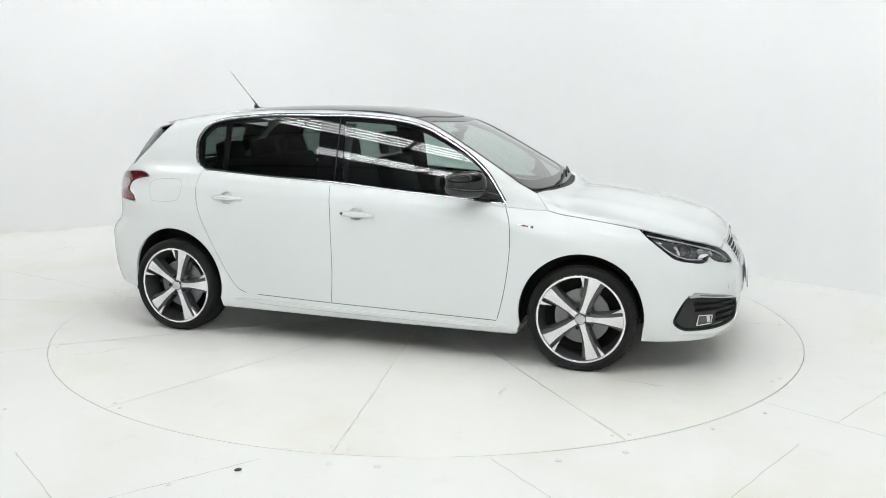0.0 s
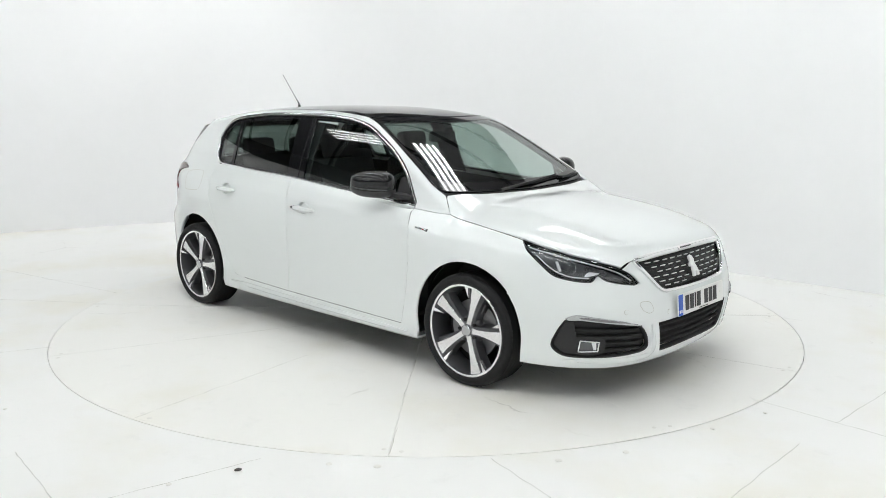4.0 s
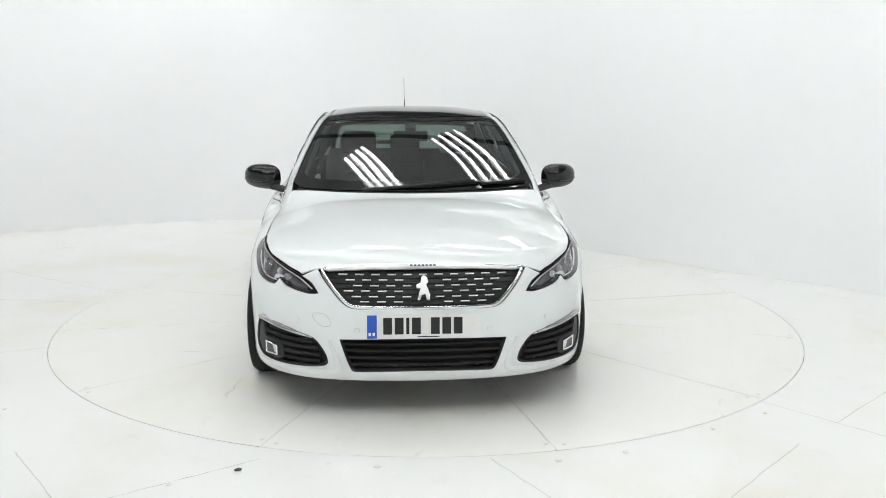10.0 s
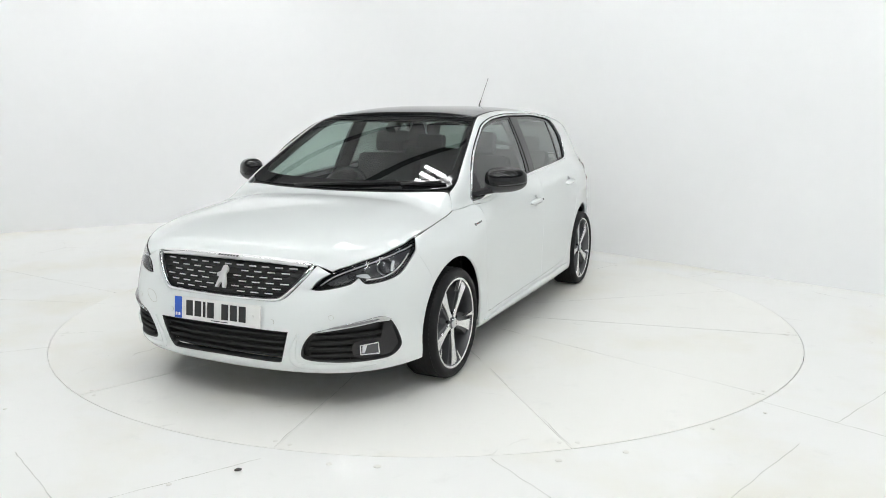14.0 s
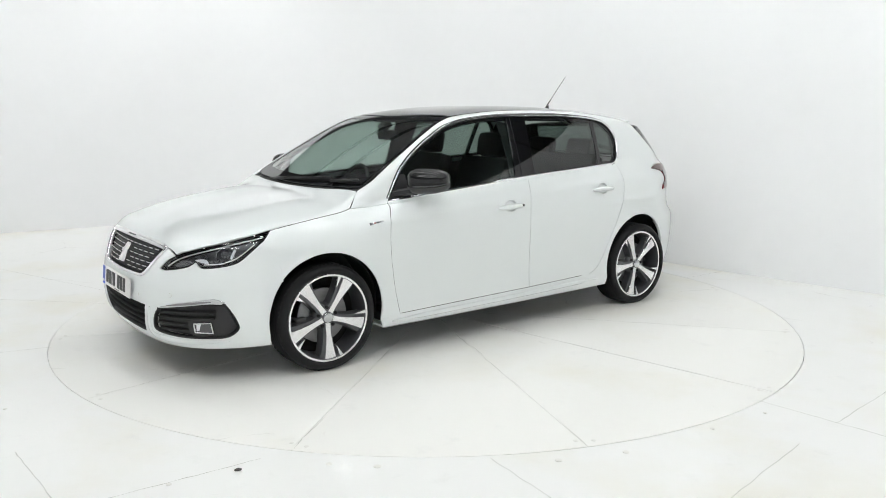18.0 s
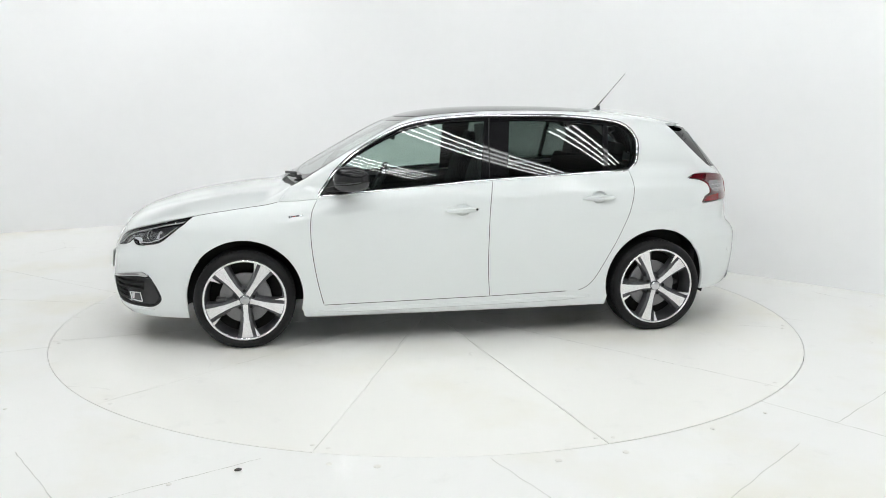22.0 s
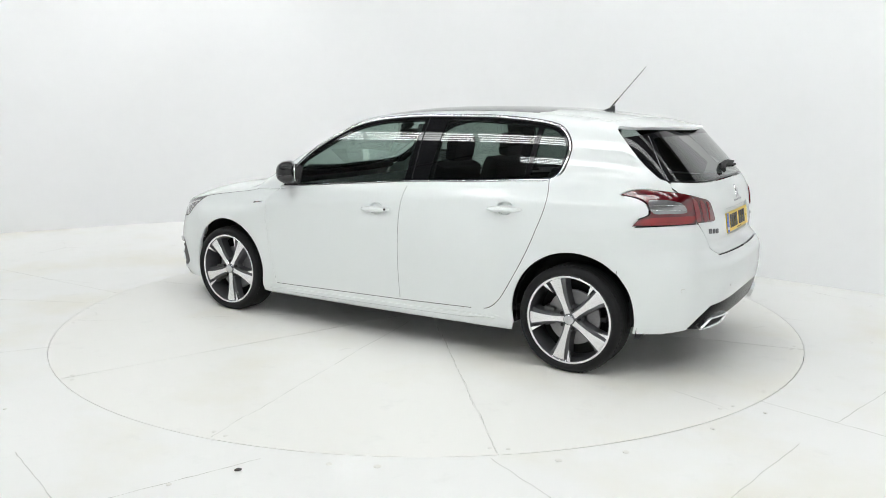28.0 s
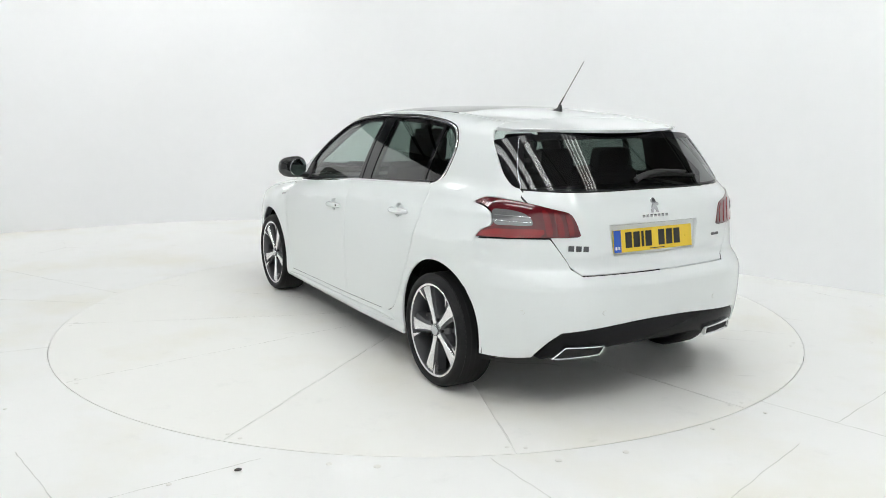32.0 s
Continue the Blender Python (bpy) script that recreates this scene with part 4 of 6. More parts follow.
        # badge on the wing: bars in place of its lettering
        badge = new("wing_badge")
        badge.parent = car
        for dx, w, m, h in ((0.0, 0.010, M_DARK_ALLOY, 0.016), (-0.013, 0.012, M_SATIN, 0.012), (-0.027, 0.010, M_RED, 0.008), (-0.046, 0.020, M_DARK_ALLOY, 0.010), (-0.070, 0.020, M_SATIN, 0.009)):
            p, nn = along([(1.055 + dx + w / 2 - 0.02, 0.795 - dx * 0.12), (1.055 + dx - w / 2 - 0.02, 0.795 - dx * 0.12 + w * 0.12)], on_side, 6)
            strip("badge_bar", p, nn, m, badge, width=h, height=0.0015, side=s)
        tagged(badge, "small chrome badge bars on the front wing")


def fuel_flap():
    line = [(-1.500, 0.965), (-1.300, 0.985), (-1.262, 0.965), (-1.258, 0.900), (-1.290, 0.850), (-1.470, 0.842), (-1.497, 0.870)]
    p, nn = along(line, on_side, closed=True, su_step=0.012)
    strip("fuel_flap_seam", p, nn, M_SEAM, car, "thin seam of the fuel flap", width=0.0026, height=0.0006, closed=True, side=-1)


def bonnet_and_roof():
    lamp_top = on_front(np.array([(60.0, 0.803), (54.6, 0.783), (46.3, 0.748), (38.0, 0.713), (32.5, 0.681)]))
    nose_line = on_front(np.array([(27.8, 0.712), (17.0, 0.731), (0.0, 0.734)]))
    half = [(p[0] + 0.002, p[1]) for p in nose_line[::-1]] + [(p[0], p[1]) for p in lamp_top[::-1]] + HOOD_EDGE[1:-1] + [C(1.10, 0.764), (1.062, 0.740), (1.035, 0.718), C(1.022, 0.702), (1.035, 0.588), (1.068, 0.385), (1.094, 0.0)]
    half[2], half[3], half[7] = C(*half[2]), C(*half[3]), C(*half[7])
    bonnet = drape("bonnet", mirror_plan(half), on_top, M_PAINT, car, grid=0.03, out_step=0.014, gap=0.0016)
    # windscreen with its black border, then the roof panels
    scr = [(1.062, 0.0), (1.036, 0.385), (1.008, 0.588), (0.985, 0.672)] + [(x - 0.003, y - 0.006) for x, y in SCREEN_EDGE[1:-1]] + [(0.232, 0.533), (0.268, 0.40), (0.300, 0.20), (0.308, 0.0)]
    scr[3], scr[10] = C(*scr[3]), C(*scr[10])
    full = mirror_plan(scr)
    pane = [(0.985, 0.0), (0.960, 0.385), (0.925, 0.570), (0.880, 0.645), (0.75, 0.634), (0.60, 0.603), (0.45, 0.569), (0.345, 0.540), (0.325, 0.48), (0.345, 0.34), (0.372, 0.0)]
    pane_full = pane + [(x, -y) for x, y in reversed(pane) if abs(y) > 1e-6]
    screen = drape("windscreen", pane_full, on_top, M_SCREEN, car, "large raked windscreen of clear tinted glass", gap=-0.003, offset=-0.006, depth=0, grid=0.05)
    drape("windscreen_border", full, on_top, M_GLOSS_BLACK, screen, "black border of the windscreen", holes=[pane_full], offset=-0.004, depth=0.014, grid=0.04)
    rg = [(0.296, 0.0), (0.288, 0.20), (0.256, 0.40), (0.222, 0.531)] + [(x, y - 0.004) for x, y in ROOF_EDGE[1:4]] + [(-0.93, 0.510), (-0.975, 0.44), (-0.985, 0.0)]
    rg[3], rg[7] = C(*rg[3]), C(*rg[7])
    drape("roof_glass", mirror_plan(rg), on_top, M_GLOSS_BLACK, car, "glossy black panoramic glass roof", offset=-0.002, grid=0.05)
    rr = [(-0.992, 0.0), (-0.982, 0.44), (-0.937, 0.511), (-1.2, 0.507), (-1.392, 0.500), (-1.425, 0.40), (-1.435, 0.0)]
    rr[2], rr[4] = C(*rr[2]), C(*rr[4])
    drape("roof_panel", mirror_plan(rr), on_top, M_PAINT, car, "white rear roof panel", grid=0.05)
    # scuttle below the windscreen
    sc = [(1.096, 0.0), (1.070, 0.385), (1.037, 0.588), (1.022, 0.672), (0.975, 0.682), (0.94, 0.56), (0.985, 0.36), (1.02, 0.0)]
    drape("scuttle", mirror_plan(sc), on_top, M_PLASTIC, car, "black plastic scuttle panel", offset=-0.020, depth=0.01, grid=0.06)
    return bonnet, screen


# the emblem as one plain angular shape: (angle, height)
EMBLEM = ((-0.5, 0.046), (0.2, 0.052), (1.0, 0.044), (1.3, 0.028), (0.7, 0.014), (1.2, -0.004), (1.7, -0.030), (1.6, -0.050), (0.9, -0.050), (0.5, -0.024),
          (-0.4, -0.028), (-0.9, -0.050), (-1.6, -0.050), (-1.2, -0.022), (-0.8, 0.000), (-1.8, 0.000), (-1.9, 0.014), (-0.8, 0.022))


def front_end():
    half = [(0, 0.537), (9.5, 0.538), (17.8, 0.541), (20.4, 0.560), (24.6, 0.632), (28.2, 0.701), C(28.6, 0.708), C(32.2, 0.674), (29.2, 0.647), C(26.9, 0.603), (29.0, 0.598), (33.6, 0.610),
            (37.2, 0.626), C(39.2, 0.650), (41.0, 0.621), (46.2, 0.626), (50.9, 0.646), (54.0, 0.688), C(57.4, 0.740), (61.0, 0.66), (63.3, 0.60), C(63.4, 0.528), (61.2, 0.459), (59.7, 0.372), (59.3, 0.31), (59.5, 0.24), C(59.6, 0.192),
            (50.0, 0.190), (36.0, 0.188), (18.0, 0.183), (0, 0.181)]
    fog_m = [(-u, v) for u, v in FOG]
    bumper = drape("front_bumper", mirror_half(half), on_front, M_PAINT, car, holes=[INTAKE, FOG, fog_m],
                   grid=0.03, out_step=0.012, depth=0.02, gap=0.0008)
    # grille: dark field, chrome frame, rows of bright dashes
    grille = drape("grille", GRILLE, on_front, M_PLASTIC, car, "black grille with rows of chrome dashes", gap=0.0, offset=-0.028, depth=0.01)
    p, nn = along(GRILLE, on_front, closed=True, su_step=0.014)
    strip("grille_frame", p, nn, M_CHROME, grille, "chrome frame of the grille", width=0.018, height=0.010, closed=True, lift=-0.004, lean=0.004)
    p, nn = along([(-26.0, 0.713), (-14, 0.7215), (0, 0.7235), (14, 0.7215), (26.0, 0.713)], on_front, 60)
    strip("grille_top_bar", p, nn, M_PALE_CHROME, grille, "broad chrome bar along the top of the grille", width=0.030, height=0.010, lift=-0.004)
    p, nn = along([(-4.6, 0.720), (0, 0.7213), (4.6, 0.720)], on_front, 20)
    strip("name_plinth", p, nn, M_PALE_CHROME, grille, width=0.017, height=0.004, lift=0.006)
    for i in range(7):
        u = -3.3 + 1.1 * i
        p, nn = along([(u - 0.36, 0.7205), (u + 0.36, 0.7205)], on_front, 4)
        strip("letter_bar", p, nn, M_DARK_ALLOY, grille, width=0.008, height=0.002, lift=0.011)
    rows = [(0.692, 0.0, 25.5), (0.668, 0.5, 23.8), (0.644, 0.0, 22.5), (0.620, 0.5, 21.2), (0.596, 0.0, 19.8), (0.573, 0.5, 18.0)]
    for z, shift, edge in rows:
        i = -6
        while i <= 6:
            u = (i + shift) * 4.35
            if abs(u) + 1.2 < edge and not (abs(u) < 3.2 and 0.56 < z < 0.68):
                p, nn = along([(u - 1.15, z), (u + 1.15, z)], on_front, 5)
                strip("grille_dash", p, nn, M_PALE_CHROME, grille, width=0.0056, height=0.004, lift=-0.012)
            i += 1
        p, nn = along([(-edge, z - 0.011), (0, z - 0.011), (edge, z - 0.011)], on_front, 30)
        strip("grille_rib", p, nn, M_PLASTIC, grille, width=0.004, height=0.005, lift=-0.025)
    # emblem as a plain chrome shape
    drape("emblem", [(u, 0.630 + v) for u, v in EMBLEM], on_front, M_PALE_CHROME, grille, "satin chrome emblem", sharp="all", gap=0, offset=0.006, depth=0.016, grid=0.012, out_step=0.008)
    # lower intake with slats
    drape("lower_intake", INTAKE, on_front, M_UNDER, bumper, "black lower air intake", gap=-0.004, offset=-0.05, depth=0.0)
    rim_p, rim_n = along(INTAKE, on_front, closed=True, su_step=0.02)
    strip("intake_rim", rim_p, rim_n, M_PLASTIC, bumper, width=0.012, height=0.018, lift=-0.022, closed=True)
    for z, edge in ((0.374, 20.4), (0.338, 19.8), (0.302, 19.2), (0.266, 18.6)):
        p, nn = along([(-edge, z), (0, z), (edge, z)], on_front, 40)
        strip("intake_slat", p, nn, M_UNDER, bumper, width=0.013, height=0.012, lift=-0.026)
    for s in (1, -1):
        surround = drape("fog_surround", FOG, on_front, M_PLASTIC, bumper, "black fog lamp surround with slats", gap=0.0, offset=-0.030, depth=0.0, side=s)
        p, nn = along(FOG, on_front, closed=True, su_step=0.012)
        strip("surround_rim", p, nn, M_PLASTIC, surround, width=0.012, height=0.014, lift=-0.012, closed=True, side=s)
        out = [(45.5, 0.425), (47.6, 0.425), (50.2, 0.312), (47.9, 0.268), (44.8, 0.262), (44.5, 0.34)]
        drape("outer_blade", out, on_front, M_PLASTIC, surround, gap=0, offset=-0.006, depth=0.022, side=s, sharp="all")
        for z, a, b in ((0.382, 28.0, 45.0), (0.347, 26.6, 45.0), (0.312, 26.0, 39.0), (0.280, 26.5, 39.5)):
            p, nn = along([(a, z), ((a + b) / 2, z + 0.002), (b, z + 0.004)], on_front, 20)
            strip("surround_slat", p, nn, M_UNDER, surround, width=0.018, height=0.010, lift=-0.016, side=s)
        pod = [(37.6, 0.345), (44.9, 0.352), (45.5, 0.300), (43.8, 0.265), (39.0, 0.262), (37.2, 0.290)]
        drape("lamp_pod", pod, on_front, M_PLASTIC, surround, gap=0, offset=-0.006, depth=0.02, side=s)
        lamp = [(38.9, 0.333), (43.6, 0.338), (44.0, 0.282), (39.1, 0.286)]
        drape("fog_lamp", lamp, on_front, M_GREY, surround, "square fog lamp behind a chrome rim", gap=0, offset=-0.003, depth=0.01, side=s, sharp="all")
        p, nn = along(lamp, on_front, closed=True, sharp="all", su_step=0.008)
        strip("fog_rim", p, nn, M_CHROME, surround, width=0.008, height=0.006, closed=True, side=s)
        bulb = [(39.6, 0.327), (40.8, 0.329), (40.2, 0.294), (39.5, 0.293)]
        drape("fog_reflector", bulb, on_front, M_LAMP_WHITE, surround, sharp="all", gap=0, offset=0.001, depth=0.004, side=s)
        blade = [(27.6, 0.402), (33.0, 0.432), (40.0, 0.454), (44.8, 0.464), (47.4, 0.446), (46.6, 0.437), (43.5, 0.440), (36.0, 0.424)]
        drape("chrome_blade", blade, on_front, M_SATIN, bumper, "chrome strip with daytime light above the fog lamp", gap=0, offset=0.010, depth=0.022, side=s, sharp={0, 4}, grid=0.012)
        p, nn = along([(27.4, 0.399), (36.0, 0.4205), (43.5, 0.4365), (46.8, 0.434)], on_front, 30)
        strip("blade_gap", p, nn, M_UNDER, bumper, "dark gap under the chrome strip", width=0.007, height=0.004, lift=0.004, side=s)
        ins = [(31.0, 0.422), (36.0, 0.440), (42.0, 0.453), (44.0, 0.450), (38.0, 0.434)]
        drape("daytime_light", ins, on_front, M_CLEAR, bumper, gap=0, offset=0.0125, depth=0.004, side=s, grid=0.012)
        for u, z in ((31.9, 0.475), (16.7, 0.443)):
            ring = [(u + 0.62 * math.cos(a), z + 0.0105 * math.sin(a)) for a in np.linspace(0, 2 * math.pi, 16)[:-1]]
            drape("parking_sensor", ring, on_front, M_PAINT, bumper, gap=0, offset=0.0025, depth=0.004, side=s, out_step=0.005)
            p, nn = along(ring, on_front, closed=True, su_step=0.005)
            strip("sensor_ring", p, nn, M_SEAM, bumper, width=0.0025, height=0.001, closed=True, side=s)
        p, nn = along([(23.6, 0.395), (22.3, 0.320), (21.8, 0.264), (23.4, 0.232), (29.0, 0.226), (38.0, 0.229), (48.0, 0.235)], on_front, 50)
        strip("bumper_blade", p, nn, M_PAINT, bumper, "white raised blade round the lower intake", width=0.034, height=0.007, lift=-0.001, side=s, taper=lambda u: min(1.0, 0.25 + 4 * u, 0.15 + 3 * (1 - u)))
        headlight(s)
    tow = [(-27.7, 0.513), (-24.6, 0.511), (-23.0, 0.470), (-24.6, 0.456), (-26.9, 0.478)]
    p, nn = along(tow, on_front, closed=True, su_step=0.01)
    strip("tow_cover_seam", p, nn, M_SEAM, bumper, "thin seam of the tow eye cover", width=0.0022, height=0.0006, closed=True)
    return bumper


def headlight(s):
    lamp = new("headlight")
    lamp.parent = car
    tagged(lamp, "clear headlight with dark inside and projector lens")
    drape("housing", LAMP_F, on_front, M_UNDER, lamp, "dark back of the headlight", sharp={0, 6, 10}, offset=-0.045, depth=0, gap=0.002, side=s, grid=0.02)
    p, nn = along(LAMP_F, on_front, closed=True, sharp={0, 6, 10}, su_step=0.012)
    strip("housing_rim", p, nn, M_GLOSS_BLACK, lamp, width=0.005, height=0.022, lift=-0.022, closed=True, side=s)
    inner = [(57.5, 0.770), (50.0, 0.742), (42.0, 0.708), (35.0, 0.668), (31.0, 0.632), (33.0, 0.624), (38.0, 0.648), (41.0, 0.66), (43.0, 0.648), (48.0, 0.655), (53.0, 0.705)]
    drape("bezel", inner, on_front, M_GREY, lamp, "dark grey bezel", offset=-0.034, depth=0.01, gap=0, side=s, grid=0.02)
    # bright guide line along the upper edge
    p, nn = along([(58.0, 0.779), (52.0, 0.757), (46.0, 0.731), (38.5, 0.698), (33.0, 0.664), (29.2, 0.622)], on_front, 40)
    strip("light_guide", p, nn, M_PALE_CHROME, lamp, "bright light guide", width=0.006, height=0.004, lift=-0.018, side=s)
    p, nn = along([(55.6, 0.742), (52.2, 0.690), (49.4, 0.661), (45.5, 0.643), (41.4, 0.640)], on_front, 30)
    strip("light_guide", p, nn, M_PALE_CHROME, lamp, "bright light guide", width=0.006, height=0.004, lift=-0.018, side=s)
    # projector
    c = on_front(np.array([(47.4, 0.690)]))[0]
    nn = normal(c[None])[0]
    aim = Vector((0.9, 0.42, 0.05)).normalized()
    rot = aim.to_track_quat("Z", "Y").to_matrix().to_4x4()
    m = Matrix.Translation(Vector(c) - Vector(nn) * 0.034) @ rot
    bm = bmesh.new()
    bmesh.ops.create_uvsphere(bm, u_segments=24, v_segments=14, radius=0.033, matrix=m)
    ob = part("projector_lens", bm, M_LENS, lamp, "glass projector lens", smooth=True)
    bm = bmesh.new()
    bmesh.ops.create_uvsphere(bm, u_segments=24, v_segments=14, radius=0.030, matrix=m)
    core = part("projector_core", bm, M_DARK_ALLOY, lamp, smooth=True)
    hexring = [(47.4 + 2.75 * math.cos(a), 0.690 + 0.043 * math.sin(a)) for a in np.radians([20, 70, 115, 160, 200, 245, 290, 335])]
    p, n2 = along(hexring, on_front, closed=True, sharp="all", su_step=0.01)
    strip("projector_ring", p, n2, M_SATIN, lamp, "bright ring round the projector", width=0.0055, height=0.008, lift=-0.022, closed=True, side=s)
    for u, z in ((41.2, 0.683), (37.6, 0.665)):
        rr = [(u + 1.3 * math.cos(a), z + 0.017 * math.sin(a)) for a in np.linspace(0, 2 * math.pi, 14)[:-1]]
        drape("lamp_cell", rr, on_front, M_CLEAR, lamp, offset=-0.022, depth=0.01, gap=0, side=s, out_step=0.008)
    # bright spot above the notch, put in as a white patch
    glint = [(38.6, 0.664), (41.6, 0.668), (42.6, 0.646), (40.4, 0.652)]
    drape("notch_glint", glint, on_front, M_LAMP_WHITE, lamp, "white patch for the glint above the notch", offset=-0.016, depth=0.008, gap=0, side=s, out_step=0.008, grid=0.01)
    # white bar that paints in the upright reflection beside the lens
    for u0, z0, u1, z1 in ((50.0, 0.716, 49.0, 0.668),):
        p, n2 = along([(u0, z0), (u1, z1)], on_front, 8)
        strip("projector_glint", p, n2, M_LAMP_WHITE, lamp, width=0.014, height=0.008, lift=-0.020, side=s)
    if s < 0:
        for o in (ob, core):
            for v in o.data.vertices:
                v.co.y = -v.co.y
            o.data.flip_normals()
    drape("lamp_cover", LAMP_F, on_front, M_LENS, lamp, "clear cover", sharp={0, 6, 10}, offset=0.0, depth=0.0, gap=0.002, side=s, grid=0.02)


def hatch_normal(p):
    """The even bow of the rear window, for its reflections."""
    y = p[:, 1]
    n = np.stack([-np.ones_like(y), 0.186 * y + 8.6 * y ** 5, 0.80 + 0 * y], -1)
    return n / np.linalg.norm(n, axis=1, keepdims=True)


def rear_end():
    half = [(0, 0.662), (6.2, 0.662), C(26.0, 0.666), (29.0, 0.700), (29.6, 0.722), (33.8, 0.825), C(34.6, 0.840), (42.4, 0.840), C(54.8, 0.829), (56.4, 0.780), (58.8, 0.66), C(58.9, 0.574), (55.7, 0.492), (54.0, 0.406), (53.4, 0.315), C(53.5, 0.252),
            (46.0, 0.258), C(38.7, 0.275), (34.7, 0.354), C(31.3, 0.403), (9.6, 0.427), (0, 0.430)]
    bumper = drape("rear_bumper", mirror_half(half), on_rear, M_PAINT, car, grid=0.03, out_step=0.014, depth=0.02)
    diff = [(0, 0.428), (9.6, 0.425), C(31.0, 0.401), (34.4, 0.352), C(38.0, 0.277), (34.0, 0.268), (24.0, 0.266), (18.0, 0.305), (0, 0.312)]
    drape("diffuser", mirror_half(diff), on_rear, M_SATIN_BLACK, bumper, "glossy black lower bumper insert", offset=-0.006, depth=0.05, grid=0.03)
    for s in (1, -1):
        ex = [(33.4, 0.276), (30.3, 0.332), (19.4, 0.322), (20.6, 0.278)]
        drape("exhaust_trim", ex, on_rear, M_UNDER, bumper, "chrome-rimmed exhaust finisher", sharp="all", offset=0.0, depth=0.02, gap=0, side=s, grid=0.02)
        p, nn = along(ex, on_rear, closed=True, sharp="all", su_step=0.008)
        strip("exhaust_rim", p, nn, M_CHROME, bumper, width=0.010, height=0.014, closed=True, side=s)
        for u, z in ((41.0, 0.500), (20.0, 0.49)):
            ring = [(u + 0.62 * math.cos(a), z + 0.0105 * math.sin(a)) for a in np.linspace(0, 2 * math.pi, 16)[:-1]]
            drape("parking_sensor", ring, on_rear, M_PAINT, bumper, gap=0, offset=0.0025, depth=0.004, side=s, out_step=0.005)
            p, nn = along(ring, on_rear, closed=True, su_step=0.005)
            strip("sensor_ring", p, nn, M_SEAM, bumper, width=0.0025, height=0.001, closed=True, side=s)
        tail_light(s)
    # tailgate
    gate_half = [(0, 1.050), (25.8, 1.049), C(42.0, 1.060), C(42.6, 1.036), (39.6, 0.986), (34.3, 0.839), (29.9, 0.727), (29.2, 0.705), C(26.2, 0.669), (6.2, 0.665), (0, 0.665)]
    recess = mirror_half([(0, 0.893), C(17.4, 0.893), (17.4, 0.872), C(15.8, 0.742), (0, 0.735)])
    gate = drape("tailgate", mirror_half(gate_half), on_rear, M_PAINT, car, "white tailgate", holes=[recess], grid=0.03, depth=0.02)
    # dark strip behind the tailgate gap, standing for the shade in it
    p, nn = along(mirror_half([q[:2] for q in ((42.6, 1.036), (39.6, 0.986), (34.3, 0.839), (29.9, 0.727), (29.2, 0.705), (26.2, 0.666), (6.2, 0.662), (0, 0.662))][::-1])[:-1], on_rear, 120)
    strip("gate_gap_shade", p, nn, M_UNDER, car, "dark strip for the shade in the gap round the tailgate", width=0.012, height=0.001, lift=-0.005)
    drape("plate_recess", recess, on_rear, M_PAINT, gate, gap=-0.004, offset=-0.016, depth=0)
    p, nn = along(recess, on_rear, closed=True, su_step=0.02)
    strip("recess_edge", p, nn, M_PAINT, gate, width=0.007, height=0.010, lift=-0.012, closed=True)
    glass_half = [(0, 1.296), (18, 1.294), (40.0, 1.287), C(43.4, 1.280), (42.2, 1.15), C(40.8, 1.072), (25.8, 1.066), (0, 1.066)]
    drape("rear_window", mirror_half(glass_half), on_rear, M_PRIVACY, gate, "dark privacy glass rear window", offset=-0.004, depth=0, gap=-0.003, facing=hatch_normal)
    black = [(0, 1.330), (15.0, 1.330), (28.0, 1.326), (37.5, 1.319), (44.5, 1.312), (49.5, 1.302), C(56.0, 1.287), (51.7, 1.205), (48.0, 1.112), C(45.0, 1.072), (42.6, 1.064), (25.8, 1.054), (0, 1.054)]
    drape("window_frame", mirror_half(black), on_rear, M_GLOSS_BLACK, gate, "gloss black frame and side fins of the rear window", holes=[mirror_half(glass_half)], offset=-0.002, depth=0.015, grid=0.03, facing=hatch_normal)
    for s in (1, -1):
        p, nn = along([(45.4, 1.296), (44.6, 1.17), (42.8, 1.066)], on_rear, 24)
        strip("fin_seam", p, nn, M_SATIN, gate, width=0.003, height=0.0015, side=s)
    sp = [(-1.442, 0.0), (-1.432, 0.40), (-1.402, 0.500), (-1.445, 0.598), (-1.532, 0.552), (-1.570, 0.495), (-1.616, 0.431), (-1.661, 0.325), (-1.699, 0.176), (-1.710, 0.0)]
    spoiler = drape("spoiler", mirror_plan([*sp[:2], C(*sp[2]), C(*sp[3]), *sp[4:]]), on_roof, M_PAINT, gate, "white roof spoiler above the rear window", grid=0.03, depth=0.016, offset=0.001, facing=roof_normal)
    drape("spoiler_underside", mirror_plan(sp[:2] + sp[2:3] + [(x + 0.004, y - 0.012) for x, y in sp[3:-1]] + [(-1.706, 0.0)]), on_roof, M_SATIN_BLACK, spoiler, "black underside of the spoiler", grid=0.05, depth=0.0, offset=-0.016, facing=roof_normal)
    edge = [(-1.455, 0.592), (-1.532, 0.552), (-1.570, 0.495), (-1.616, 0.431), (-1.661, 0.325), (-1.699, 0.176), (-1.710, 0.0)]
    p, _ = along(edge + [(x, -y) for x, y in edge[::-1][1:]], on_roof, 90)
    strip("spoiler_lip", p, roof_normal(p), M_PAINT, spoiler, width=0.014, height=0.005, lift=0.000, taper=lambda u: min(1.0, 0.15 + 9 * u, 0.15 + 9 * (1 - u)))
    p, nn = along([(-7.0, 1.3195), (0, 1.320), (7.0, 1.3195)], on_rear, 20)
